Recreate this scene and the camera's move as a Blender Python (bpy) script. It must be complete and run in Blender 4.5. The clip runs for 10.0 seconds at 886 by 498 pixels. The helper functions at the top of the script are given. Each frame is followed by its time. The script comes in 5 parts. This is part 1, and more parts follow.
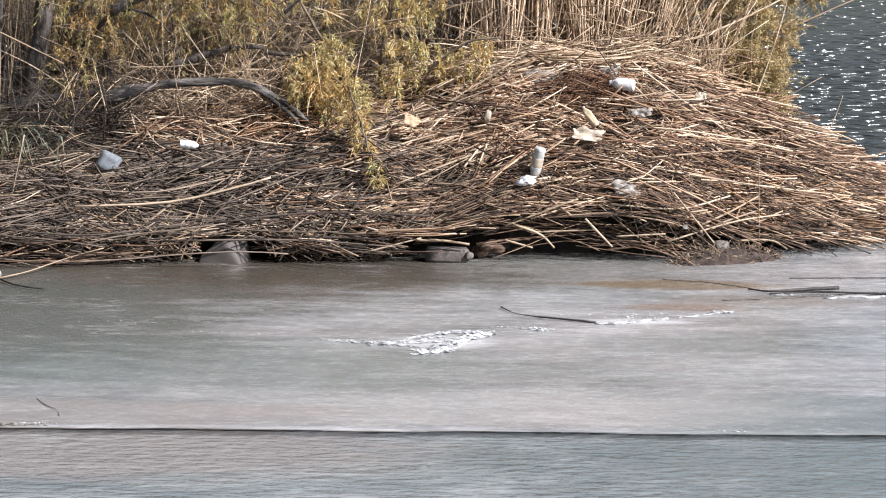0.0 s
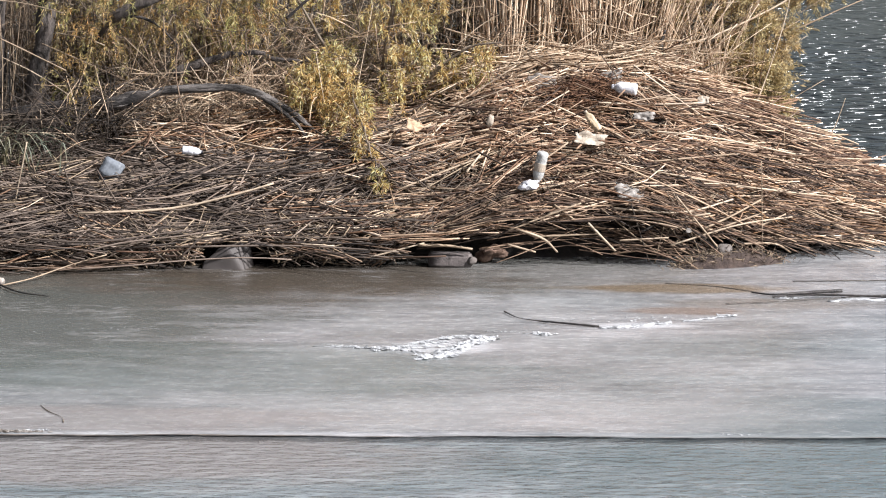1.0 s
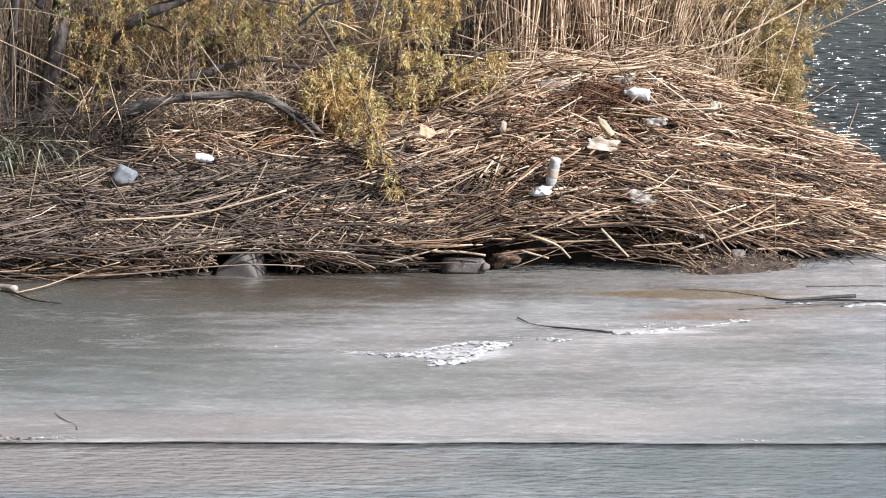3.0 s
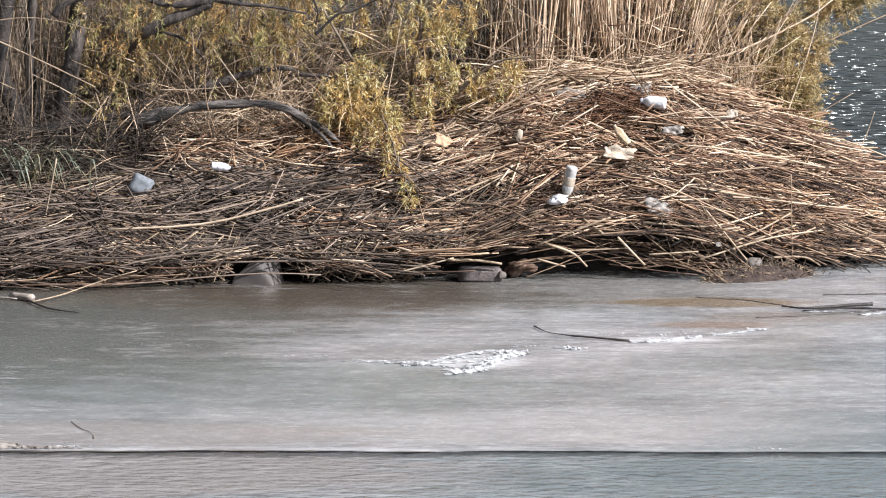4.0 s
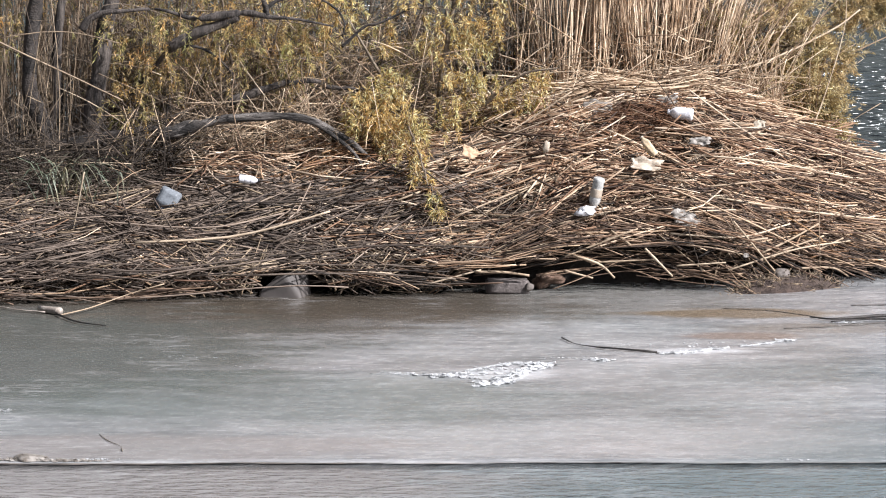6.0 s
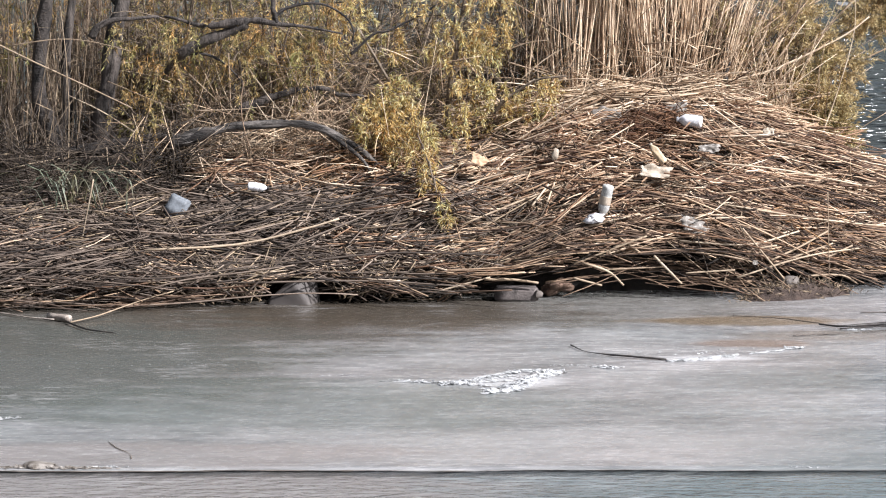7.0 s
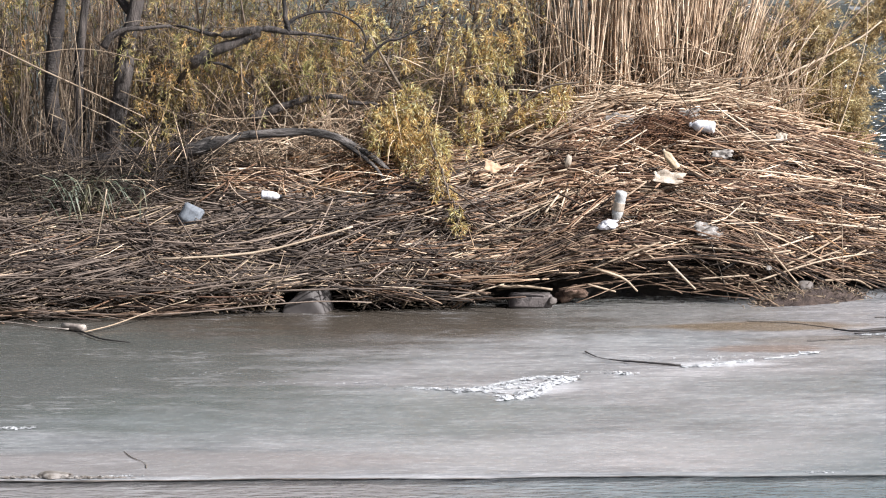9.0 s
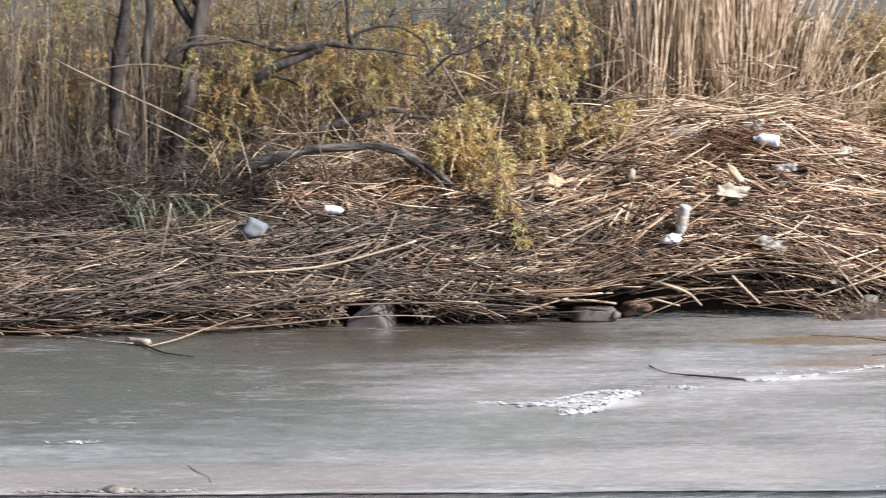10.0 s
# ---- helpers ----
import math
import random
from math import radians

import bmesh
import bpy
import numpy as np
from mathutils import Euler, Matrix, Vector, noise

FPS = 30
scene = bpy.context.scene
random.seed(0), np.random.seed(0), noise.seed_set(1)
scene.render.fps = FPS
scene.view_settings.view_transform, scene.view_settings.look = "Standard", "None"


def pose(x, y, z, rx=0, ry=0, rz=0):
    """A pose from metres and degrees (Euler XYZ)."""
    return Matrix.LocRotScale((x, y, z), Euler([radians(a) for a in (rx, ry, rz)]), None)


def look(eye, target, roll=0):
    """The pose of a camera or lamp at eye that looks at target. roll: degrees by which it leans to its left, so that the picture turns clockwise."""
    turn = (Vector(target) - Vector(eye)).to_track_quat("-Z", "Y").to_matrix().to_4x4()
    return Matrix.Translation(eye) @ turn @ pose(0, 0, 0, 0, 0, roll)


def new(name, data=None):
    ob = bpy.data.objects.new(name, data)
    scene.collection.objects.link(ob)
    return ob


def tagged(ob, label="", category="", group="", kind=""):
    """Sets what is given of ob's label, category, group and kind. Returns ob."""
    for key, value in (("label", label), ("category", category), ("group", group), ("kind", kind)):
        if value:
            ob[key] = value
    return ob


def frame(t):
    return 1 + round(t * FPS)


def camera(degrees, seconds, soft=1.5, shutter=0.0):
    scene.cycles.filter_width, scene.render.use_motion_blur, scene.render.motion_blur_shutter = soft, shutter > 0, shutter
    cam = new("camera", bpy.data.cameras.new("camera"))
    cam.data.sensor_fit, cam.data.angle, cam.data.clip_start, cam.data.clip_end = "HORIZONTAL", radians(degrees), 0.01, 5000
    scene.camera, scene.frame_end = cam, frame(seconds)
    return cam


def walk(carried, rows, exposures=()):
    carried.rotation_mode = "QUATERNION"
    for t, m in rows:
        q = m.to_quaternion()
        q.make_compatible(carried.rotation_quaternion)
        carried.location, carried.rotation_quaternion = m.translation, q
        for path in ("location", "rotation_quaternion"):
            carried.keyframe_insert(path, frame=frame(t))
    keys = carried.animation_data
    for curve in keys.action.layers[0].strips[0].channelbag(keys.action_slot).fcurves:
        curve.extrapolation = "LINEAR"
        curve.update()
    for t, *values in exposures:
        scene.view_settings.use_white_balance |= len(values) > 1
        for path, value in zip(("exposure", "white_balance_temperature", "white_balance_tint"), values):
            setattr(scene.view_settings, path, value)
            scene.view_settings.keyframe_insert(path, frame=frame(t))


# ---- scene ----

# ---------------------------------------------------------------- camera
cam = camera(18.0, 10.0, soft=1.08, shutter=0.5)
EYE = (0.0, 0.0, 7.0)
ROWS = [
    (0.0, 0.1, -10.199, -0.555), (0.5, 0.074, -10.138, -0.43), (1.0, 0.111, -10.098, -0.254),
    (1.5, 0.147, -10.039, -0.139), (2.0, 0.149, -9.999, -0.007), (3.5, 0.498, -9.916, -0.02),
    (4.0, 0.666, -9.795, 0.074), (4.5, 0.811, -9.704, 0.15), (5.0, 1.012, -9.642, 0.326),
    (5.5, 1.113, -9.601, 0.391), (7.0, 1.366, -9.395, 0.403), (7.5, 1.429, -9.335, 0.599),
    (8.0, 1.493, -9.352, 0.665), (8.5, 1.527, -9.279, 0.83), (9.0, 1.58, -9.243, 0.817),
    (9.5, 1.573, -9.184, 0.606), (9.6, 1.59, -9.158, 0.64), (9.7, 1.70, -9.12, 0.72),
    (9.8, 2.12, -9.055, 0.85), (9.9, 2.55, -8.975, 0.98), (10.0, 2.856, -8.932, 1.083),
]
walk(cam, [(t, pose(*EYE, 90 + pitch, roll, yaw)) for t, yaw, pitch, roll in ROWS],
     exposures=[(0.0, 0.87, 5980, 13), (10.0, 0.89, 5950, 13)])

# ---------------------------------------------------------------- light
SUN_FROM = Vector((0.62, -0.32, 0.56)).normalized()
world = bpy.data.worlds.new("sky")
scene.world = world
world.use_nodes = True
wn = world.node_tree
wn.nodes.clear()
sky = wn.nodes.new("ShaderNodeTexSky")
sky.sky_type = "NISHITA"
sky.sun_disc = False
sky.sun_elevation = math.asin(SUN_FROM.z)
sky.sun_rotation = math.atan2(SUN_FROM.x, SUN_FROM.y)
sky.dust_density = 4.0
sky.ozone_density = 1.0
pale = wn.nodes.new("ShaderNodeHueSaturation")
pale.inputs["Saturation"].default_value = 0.32
back = wn.nodes.new("ShaderNodeBackground")
back.inputs["Strength"].default_value = 0.052
wout = wn.nodes.new("ShaderNodeOutputWorld")
wn.links.new(sky.outputs[0], pale.inputs["Color"])
wn.links.new(pale.outputs[0], back.inputs["Color"])
wn.links.new(back.outputs[0], wout.inputs["Surface"])

sun = new("sun", bpy.data.lights.new("sun", "SUN"))
sun.data.energy = 5.0
sun.data.angle = radians(3.0)
sun.data.color = (1.0, 0.95, 0.88)
sun.matrix_world = look(SUN_FROM * 60, (0, 0, 0))


# ---------------------------------------------------------------- materials
def material(name, roughness=0.7, metallic=0.0):
    m = bpy.data.materials.new(name)
    m.use_nodes = True
    nt = m.node_tree
    bsdf = nt.nodes["Principled BSDF"]
    bsdf.inputs["Roughness"].default_value = roughness
    bsdf.inputs["Metallic"].default_value = metallic
    return m, nt, bsdf


def ramp(nt, source, stops):
    r = nt.nodes.new("ShaderNodeValToRGB")
    while len(r.color_ramp.elements) < len(stops):
        r.color_ramp.elements.new(0.5)
    for e, (p, c) in zip(r.color_ramp.elements, stops):
        e.position, e.color = p, (*c, 1)
    nt.links.new(source, r.inputs["Fac"])
    return r.outputs["Color"]


def coords(nt, scale=(1, 1, 1)):
    tc = nt.nodes.new("ShaderNodeTexCoord")
    mp = nt.nodes.new("ShaderNodeMapping")
    mp.inputs["Scale"].default_value = scale
    nt.links.new(tc.outputs["Object"], mp.inputs["Vector"])
    return mp.outputs["Vector"]


def noise_tex(nt, scale, detail=4.0, stretch=(1, 1, 1), rough=0.55):
    n = nt.nodes.new("ShaderNodeTexNoise")
    n.inputs["Scale"].default_value = scale
    n.inputs["Detail"].default_value = detail
    n.inputs["Roughness"].default_value = rough
    nt.links.new(coords(nt, stretch), n.inputs["Vector"])
    return n.outputs["Fac"]


def mix(nt, a, b, fac, mode="MIX"):
    n = nt.nodes.new("ShaderNodeMix")
    n.data_type, n.blend_type = "RGBA", mode
    for socket, v in ((n.inputs[0], fac), (n.inputs[6], a), (n.inputs[7], b)):
        if isinstance(v, (int, float)):
            socket.default_value = v
        elif isinstance(v, tuple):
            socket.default_value = (*v, 1)
        else:
            nt.links.new(v, socket)
    return n.outputs[2]


def bump(nt, bsdf, height, strength=0.3, distance=0.02):
    b = nt.nodes.new("ShaderNodeBump")
    b.inputs["Strength"].default_value = strength
    b.inputs["Distance"].default_value = distance
    nt.links.new(height, b.inputs["Height"])
    nt.links.new(b.outputs["Normal"], bsdf.inputs["Normal"])


def island_random(nt):
    return nt.nodes.new("ShaderNodeNewGeometry").outputs["Random Per Island"]


def object_random(nt):
    return nt.nodes.new("ShaderNodeObjectInfo").outputs["Random"]


STRAW = [(0.0, (0.035, 0.02, 0.014)), (0.18, (0.12, 0.066, 0.041)), (0.42, (0.28, 0.163, 0.095)), (0.64, (0.44, 0.298, 0.188)),
         (0.8, (0.62, 0.46, 0.32)), (1.0, (0.82, 0.68, 0.52))]
# Greyer, darker tones for the canes on the left of the pile.
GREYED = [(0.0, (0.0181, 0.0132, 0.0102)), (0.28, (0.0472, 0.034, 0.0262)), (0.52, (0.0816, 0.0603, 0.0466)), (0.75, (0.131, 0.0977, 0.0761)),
          (0.9, (0.194, 0.147, 0.114)), (1.0, (0.281, 0.216, 0.17))]
ASHEN = [(0.0, (0.0453, 0.034, 0.0262)), (0.35, (0.0977, 0.0739, 0.0581)), (0.7, (0.172, 0.134, 0.105)), (1.0, (0.308, 0.242, 0.193))]
GOLDEN = [(0.0, (0.10, 0.048, 0.022)), (0.4, (0.29, 0.155, 0.072)), (0.8, (0.5, 0.305, 0.155)), (1.0, (0.66, 0.47, 0.29))]
STAND = [(0.0, (0.20, 0.135, 0.088)), (0.28, (0.44, 0.315, 0.205)), (0.6, (0.65, 0.495, 0.34)), (1.0, (0.83, 0.69, 0.52))]
# Darker brown tones for canes in the lower front, the hollow and under-layers.
DARK_BROWN = [(0.0, (0.03, 0.02, 0.014)), (0.3, (0.09, 0.056, 0.037)), (0.6, (0.185, 0.12, 0.078)), (0.85, (0.31, 0.21, 0.14)), (1.0, (0.47, 0.34, 0.225))]
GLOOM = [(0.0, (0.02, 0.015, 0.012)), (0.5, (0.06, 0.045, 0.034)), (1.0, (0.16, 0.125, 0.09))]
DULL = [(0.0, (0.048, 0.036, 0.026)), (0.35, (0.135, 0.1, 0.068)), (0.75, (0.28, 0.212, 0.14)), (1.0, (0.42, 0.33, 0.225))]
GOLD = [(0.0, (0.22, 0.15, 0.06)), (0.15, (0.46, 0.28, 0.10)), (0.35, (0.50, 0.38, 0.135)), (0.65, (0.62, 0.49, 0.20)), (0.85, (0.80, 0.71, 0.44)), (1.0, (0.42, 0.42, 0.22))]
OLIVE = [(0.0, (0.13, 0.11, 0.055)), (0.2, (0.28, 0.215, 0.09)), (0.45, (0.37, 0.31, 0.125)), (0.7, (0.50, 0.385, 0.155)), (0.88, (0.56, 0.36, 0.15)), (1.0, (0.70, 0.60, 0.34))]


def straw(name, stops, by_object=False, roughness=0.75):
    m, nt, bsdf = material(name, roughness)
    c = ramp(nt, object_random(nt) if by_object else island_random(nt), stops)
    rot = ramp(nt, noise_tex(nt, 7.0, 3.0), [(0.3, (0.55, 0.5, 0.46)), (0.65, (1, 1, 1))])
    c = mix(nt, c, rot, 0.7, "MULTIPLY")
    age = ramp(nt, noise_tex(nt, 1.1, 3.0, (1, 1, 1.6)), [(0.36, (0.62, 0.6, 0.58)), (0.5, (0.97, 0.96, 0.95)), (0.64, (1.13, 1.13, 1.13))])
    nt.links.new(mix(nt, c, age, 0.85, "MULTIPLY"), bsdf.inputs["Base Color"])
    return m


def leafy(name, stops, turn=0.9):
    m, nt, bsdf = material(name, 0.6)
    c = ramp(nt, island_random(nt), stops)
    turned = ramp(nt, noise_tex(nt, 1.7, 3.0), [(0.36, (0.78, 0.98, 0.78)), (0.5, (1, 1, 1)), (0.62, (1.15, 0.9, 0.66))])
    c = mix(nt, c, turned, turn, "MULTIPLY")
    nt.links.new(c, bsdf.inputs["Base Color"])
    tr = nt.nodes.new("ShaderNodeBsdfTranslucent")
    nt.links.new(c, tr.inputs["Color"])
    ms = nt.nodes.new("ShaderNodeMixShader")
    ms.inputs[0].default_value = 0.35
    nt.links.new(bsdf.outputs[0], ms.inputs[1])
    nt.links.new(tr.outputs[0], ms.inputs[2])
    nt.links.new(ms.outputs[0], nt.nodes["Material Output"].inputs["Surface"])
    return m


def rough_stuff(name, a, b, scale=3.0, roughness=0.85, relief=0.4, stretch=(1, 1, 1), distance=0.03, speck=0.8):
    m, nt, bsdf = material(name, roughness)
    big = noise_tex(nt, scale, 6.0, stretch)
    small = noise_tex(nt, scale * 9, 3.0, stretch)
    c = mix(nt, ramp(nt, big, [(0.38, a), (0.62, b)]), ramp(nt, small, [(0.3, (0.6, 0.6, 0.6)), (0.7, (1.15, 1.15, 1.15))]), speck, "MULTIPLY")
    nt.links.new(c, bsdf.inputs["Base Color"])
    bump(nt, bsdf, small, relief, distance)
    return m


M_CANE = straw("straw_cane", STRAW)
M_CANE_PIECE = straw("straw_cane_single", STRAW, by_object=True)
M_GOLDEN = straw("golden_cane", GOLDEN)
M_DARK_BROWN = straw("dark_brown_cane", DARK_BROWN)
M_GREYED = straw("greyed_cane", GREYED)
# Rotted lower canes, made near black to paint the shade in the gaps.
M_GAP_SHADE = straw("gap_shade_cane", [(0.0, (0.008, 0.006, 0.005)), (0.5, (0.024, 0.017, 0.012)), (1.0, (0.06, 0.043, 0.03))], roughness=0.85)
M_ASHEN = straw("ashen_cane", ASHEN)
M_ASHEN_PIECE = straw("ashen_cane_single", ASHEN, by_object=True)
M_PALE_CANE = straw("pale_cane", [(0.0, (0.31, 0.235, 0.16)), (0.5, (0.43, 0.335, 0.235)), (1.0, (0.56, 0.46, 0.34))], by_object=True)
M_STAND = straw("standing_reed", STAND)
M_STAND_PIECE = straw("standing_reed_single", STAND, by_object=True)
M_GLOOM = straw("dark_and_shaded_stem", GLOOM, roughness=0.8)
# Brown dead reeds; deep in the pale stand this tone stands in for shade.
M_DEEP = straw("brown_and_shade_reed", [(0.0, (0.05, 0.032, 0.02)), (0.5, (0.15, 0.1, 0.064)), (1.0, (0.30, 0.215, 0.14))], roughness=0.75)
M_DULL = straw("weathered_reed", DULL, roughness=0.75)
M_LEAF = leafy("golden_willow_leaf", GOLD, 0.35)
M_OLIVE = leafy("olive_willow_leaf", OLIVE)
M_PALE_LEAF = leafy("pale_feathery_leaf", [(0.0, (0.26, 0.19, 0.08)), (0.5, (0.50, 0.39, 0.19)), (1.0, (0.68, 0.56, 0.34))], 0.25)
M_BLADE = leafy("grey_green_blade", [(0.0, (0.08, 0.095, 0.07)), (1.0, (0.30, 0.33, 0.26))])
# Rotted litter, darkened so that the pile's gaps carry shade in their colour.
M_SOIL = rough_stuff("gap_dark_litter", (0.008, 0.006, 0.005), (0.025, 0.018, 0.013), 4.0)
M_BARK = rough_stuff("grey_brown_bark", (0.024, 0.02, 0.018), (0.115, 0.096, 0.084), 9.0, 0.9, 1.0, (1, 1, 0.16))
M_LIMB = rough_stuff("limb_bark", (0.013, 0.011, 0.01), (0.07, 0.058, 0.051), 9.0, 0.9, 1.0, (0.2, 1, 0.5))
M_DEAD = rough_stuff("weathered_grey_wood", (0.018, 0.015, 0.013), (0.2, 0.178, 0.162), 11.0, 0.85, 1.0, (0.16, 1, 1))
M_DRIFT = rough_stuff("bleached_driftwood", (0.24, 0.20, 0.17), (0.48, 0.42, 0.36), 9.0)
M_TWIG = rough_stuff("twig_bark", (0.09, 0.065, 0.045), (0.24, 0.19, 0.14), 8.0)
M_WET = rough_stuff("wet_black_wood", (0.012, 0.01, 0.009), (0.04, 0.033, 0.028), 8.0, 0.45)
M_STONE = rough_stuff("pale_grey_stone", (0.11, 0.094, 0.083), (0.155, 0.134, 0.12), 3.0, 0.85, speck=0.3)
M_BOULDER = rough_stuff("smooth_grey_stone", (0.06, 0.052, 0.048), (0.085, 0.074, 0.068), 2.0, 0.7, 0.12, speck=0.15, distance=0.01)
M_BANK = rough_stuff("dry_scrub_bank", (0.045, 0.052, 0.047), (0.105, 0.11, 0.098), 0.25, 0.95, 0.5)


def stain_or_reflection(nt, colour, tint, x, y, wide, deep, strength):
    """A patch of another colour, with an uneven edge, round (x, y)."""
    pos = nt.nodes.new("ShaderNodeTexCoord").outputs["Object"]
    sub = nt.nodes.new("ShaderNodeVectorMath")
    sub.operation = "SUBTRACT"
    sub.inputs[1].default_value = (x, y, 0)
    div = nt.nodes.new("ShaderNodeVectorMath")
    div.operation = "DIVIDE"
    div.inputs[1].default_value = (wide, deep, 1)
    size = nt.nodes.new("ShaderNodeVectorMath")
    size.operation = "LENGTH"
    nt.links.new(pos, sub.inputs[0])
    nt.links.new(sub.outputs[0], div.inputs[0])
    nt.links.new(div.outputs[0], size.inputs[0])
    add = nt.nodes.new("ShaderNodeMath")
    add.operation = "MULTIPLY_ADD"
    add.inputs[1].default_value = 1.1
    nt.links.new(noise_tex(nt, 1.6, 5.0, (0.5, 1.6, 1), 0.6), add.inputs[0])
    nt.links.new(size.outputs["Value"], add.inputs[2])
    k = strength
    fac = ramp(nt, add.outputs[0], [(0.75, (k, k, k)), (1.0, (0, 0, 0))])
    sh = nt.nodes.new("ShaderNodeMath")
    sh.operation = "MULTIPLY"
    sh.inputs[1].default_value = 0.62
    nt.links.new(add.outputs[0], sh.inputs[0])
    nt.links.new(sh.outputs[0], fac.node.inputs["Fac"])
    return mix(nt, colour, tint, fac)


def ice_material(name, dark, mid, light, rough, ripple, stains_and_reflections=(), wave=None):
    m, nt, bsdf = material(name, 0.3)
    streak = noise_tex(nt, 1.3, 7.0, (0.3, 1.0, 1), 0.6)
    dash = noise_tex(nt, 6.0, 3.0, (0.22, 1.0, 1), 0.55)
    fine = noise_tex(nt, 15.0, 3.0, (0.3, 1.0, 1), 0.55)
    cloud = noise_tex(nt, 0.25, 4.0, (0.6, 1.5, 1))
    c = ramp(nt, streak, [(0.3, dark), (0.5, mid), (0.72, light)])
    c = mix(nt, c, ramp(nt, cloud, [(0.35, (0.78, 0.84, 0.83)), (0.62, (1.08, 1.06, 1.05))]), 0.9, "MULTIPLY")
    c = mix(nt, c, ramp(nt, dash, [(0.32, (0.68, 0.7, 0.72)), (0.5, (1, 1, 1)), (0.7, (1.2, 1.2, 1.2))]), 0.75, "MULTIPLY")
    c = mix(nt, c, ramp(nt, fine, [(0.3, (0.74, 0.755, 0.775)), (0.7, (1.12, 1.13, 1.14))]), 0.9, "MULTIPLY")
    for st in stains_and_reflections:
        c = stain_or_reflection(nt, c, *st)
    patch = ramp(nt, noise_tex(nt, 0.9, 3.0, (0.7, 1.2, 1)), [(0.5, (0, 0, 0)), (0.64, (1, 1, 1))])
    for scale, stretch, k in ((2.4, (0.3, 1.3, 1), 0.28), (4.5, (0.22, 1.1, 1), 0.28)):
        vein = ramp(nt, noise_tex(nt, scale, 3.0, stretch, 0.5), [(0.48, (0, 0, 0)), (0.5, (k, k, k)), (0.52, (0, 0, 0))])
        c = mix(nt, c, tuple(min(0.6, q * 1.4) for q in light), mix(nt, patch, vein, 1.0, "MULTIPLY"))
    nt.links.new(c, bsdf.inputs["Base Color"])
    grey = nt.nodes.new("ShaderNodeRGBToBW")
    nt.links.new(c, grey.inputs[0])
    gloss = nt.nodes.new("ShaderNodeMapRange")
    gloss.inputs["From Min"].default_value, gloss.inputs["From Max"].default_value = 0.04, 0.17
    gloss.inputs["To Min"].default_value, gloss.inputs["To Max"].default_value = 0.03, 0.5
    nt.links.new(grey.outputs[0], gloss.inputs["Value"])
    nt.links.new(gloss.outputs["Result"], bsdf.inputs["Specular IOR Level"])
    r = nt.nodes.new("ShaderNodeMapRange")
    r.inputs["From Min"].default_value, r.inputs["From Max"].default_value = 0.3, 0.7
    r.inputs["To Min"].default_value, r.inputs["To Max"].default_value = rough
    nt.links.new(fine, r.inputs["Value"])
    nt.links.new(r.outputs["Result"], bsdf.inputs["Roughness"])
    bump(nt, bsdf, noise_tex(nt, 9.0, 3.0, (0.45, 1.0, 1), 0.5) if wave else mix(nt, fine, dash, 0.5), *ripple)
    return m


def water_material():
    """Dark water with scattered small steep wavelets, closer set towards the island."""
    m, nt, bsdf = material("dark_rippled_water", 0.22)
    bsdf.inputs["Base Color"].default_value = (0.02, 0.027, 0.026, 1)
    bsdf.inputs["IOR"].default_value = 2.0
    cell = noise_tex(nt, 4.2, 1.0, (0.42, 1.0, 1), 0.4)
    sep = nt.nodes.new("ShaderNodeSeparateXYZ")
    nt.links.new(nt.nodes.new("ShaderNodeTexCoord").outputs["Object"], sep.inputs[0])
    near = nt.nodes.new("ShaderNodeMapRange")
    near.inputs["From Min"].default_value, near.inputs["From Max"].default_value = 44.0, 72.0
    near.inputs["To Min"].default_value, near.inputs["To Max"].default_value = 0.265, -0.02
    nt.links.new(sep.outputs["Y"], near.inputs["Value"])
    total = nt.nodes.new("ShaderNodeMath")
    total.operation = "ADD"
    nt.links.new(cell, total.inputs[0])
    nt.links.new(near.outputs["Result"], total.inputs[1])
    crest = ramp(nt, total.outputs[0], [(0.5, (0, 0, 0)), (0.8, (1, 1, 1))])
    crest.node.color_ramp.interpolation = "EASE"
    bump(nt, bsdf, crest, 1.0, 0.3)
    return m


# Dark tints by the bank and left paint the pile's reflection over brown staining.
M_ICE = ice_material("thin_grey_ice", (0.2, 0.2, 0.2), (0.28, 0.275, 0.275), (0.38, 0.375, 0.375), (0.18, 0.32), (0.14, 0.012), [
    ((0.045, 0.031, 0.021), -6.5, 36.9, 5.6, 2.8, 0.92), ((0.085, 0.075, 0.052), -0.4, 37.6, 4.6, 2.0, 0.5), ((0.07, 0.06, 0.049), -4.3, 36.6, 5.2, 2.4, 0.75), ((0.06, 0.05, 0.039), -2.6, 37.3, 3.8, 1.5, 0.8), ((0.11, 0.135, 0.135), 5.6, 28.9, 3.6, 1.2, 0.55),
    ((0.15, 0.108, 0.062), 3.0, 36.42, 1.6, 0.36, 0.8), ((0.2, 0.14, 0.105), 3.05, 34.9, 0.9, 0.28, 0.6), ((0.15, 0.125, 0.1), 4.4, 35.4, 1.6, 0.4, 0.5),
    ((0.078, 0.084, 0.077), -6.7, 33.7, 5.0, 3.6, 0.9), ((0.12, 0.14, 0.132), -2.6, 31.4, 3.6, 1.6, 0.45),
    ((0.34, 0.33, 0.325), 0.5, 29.3, 4.2, 0.8, 0.4), ((0.235, 0.21, 0.2), -4.2, 28.9, 4.0, 0.7, 0.6), ((0.55, 0.55, 0.56), 0.0, 32.6, 0.65, 0.42, 0.6), ((0.6, 0.6, 0.61), 2.35, 33.95, 0.8, 0.2, 0.6)])
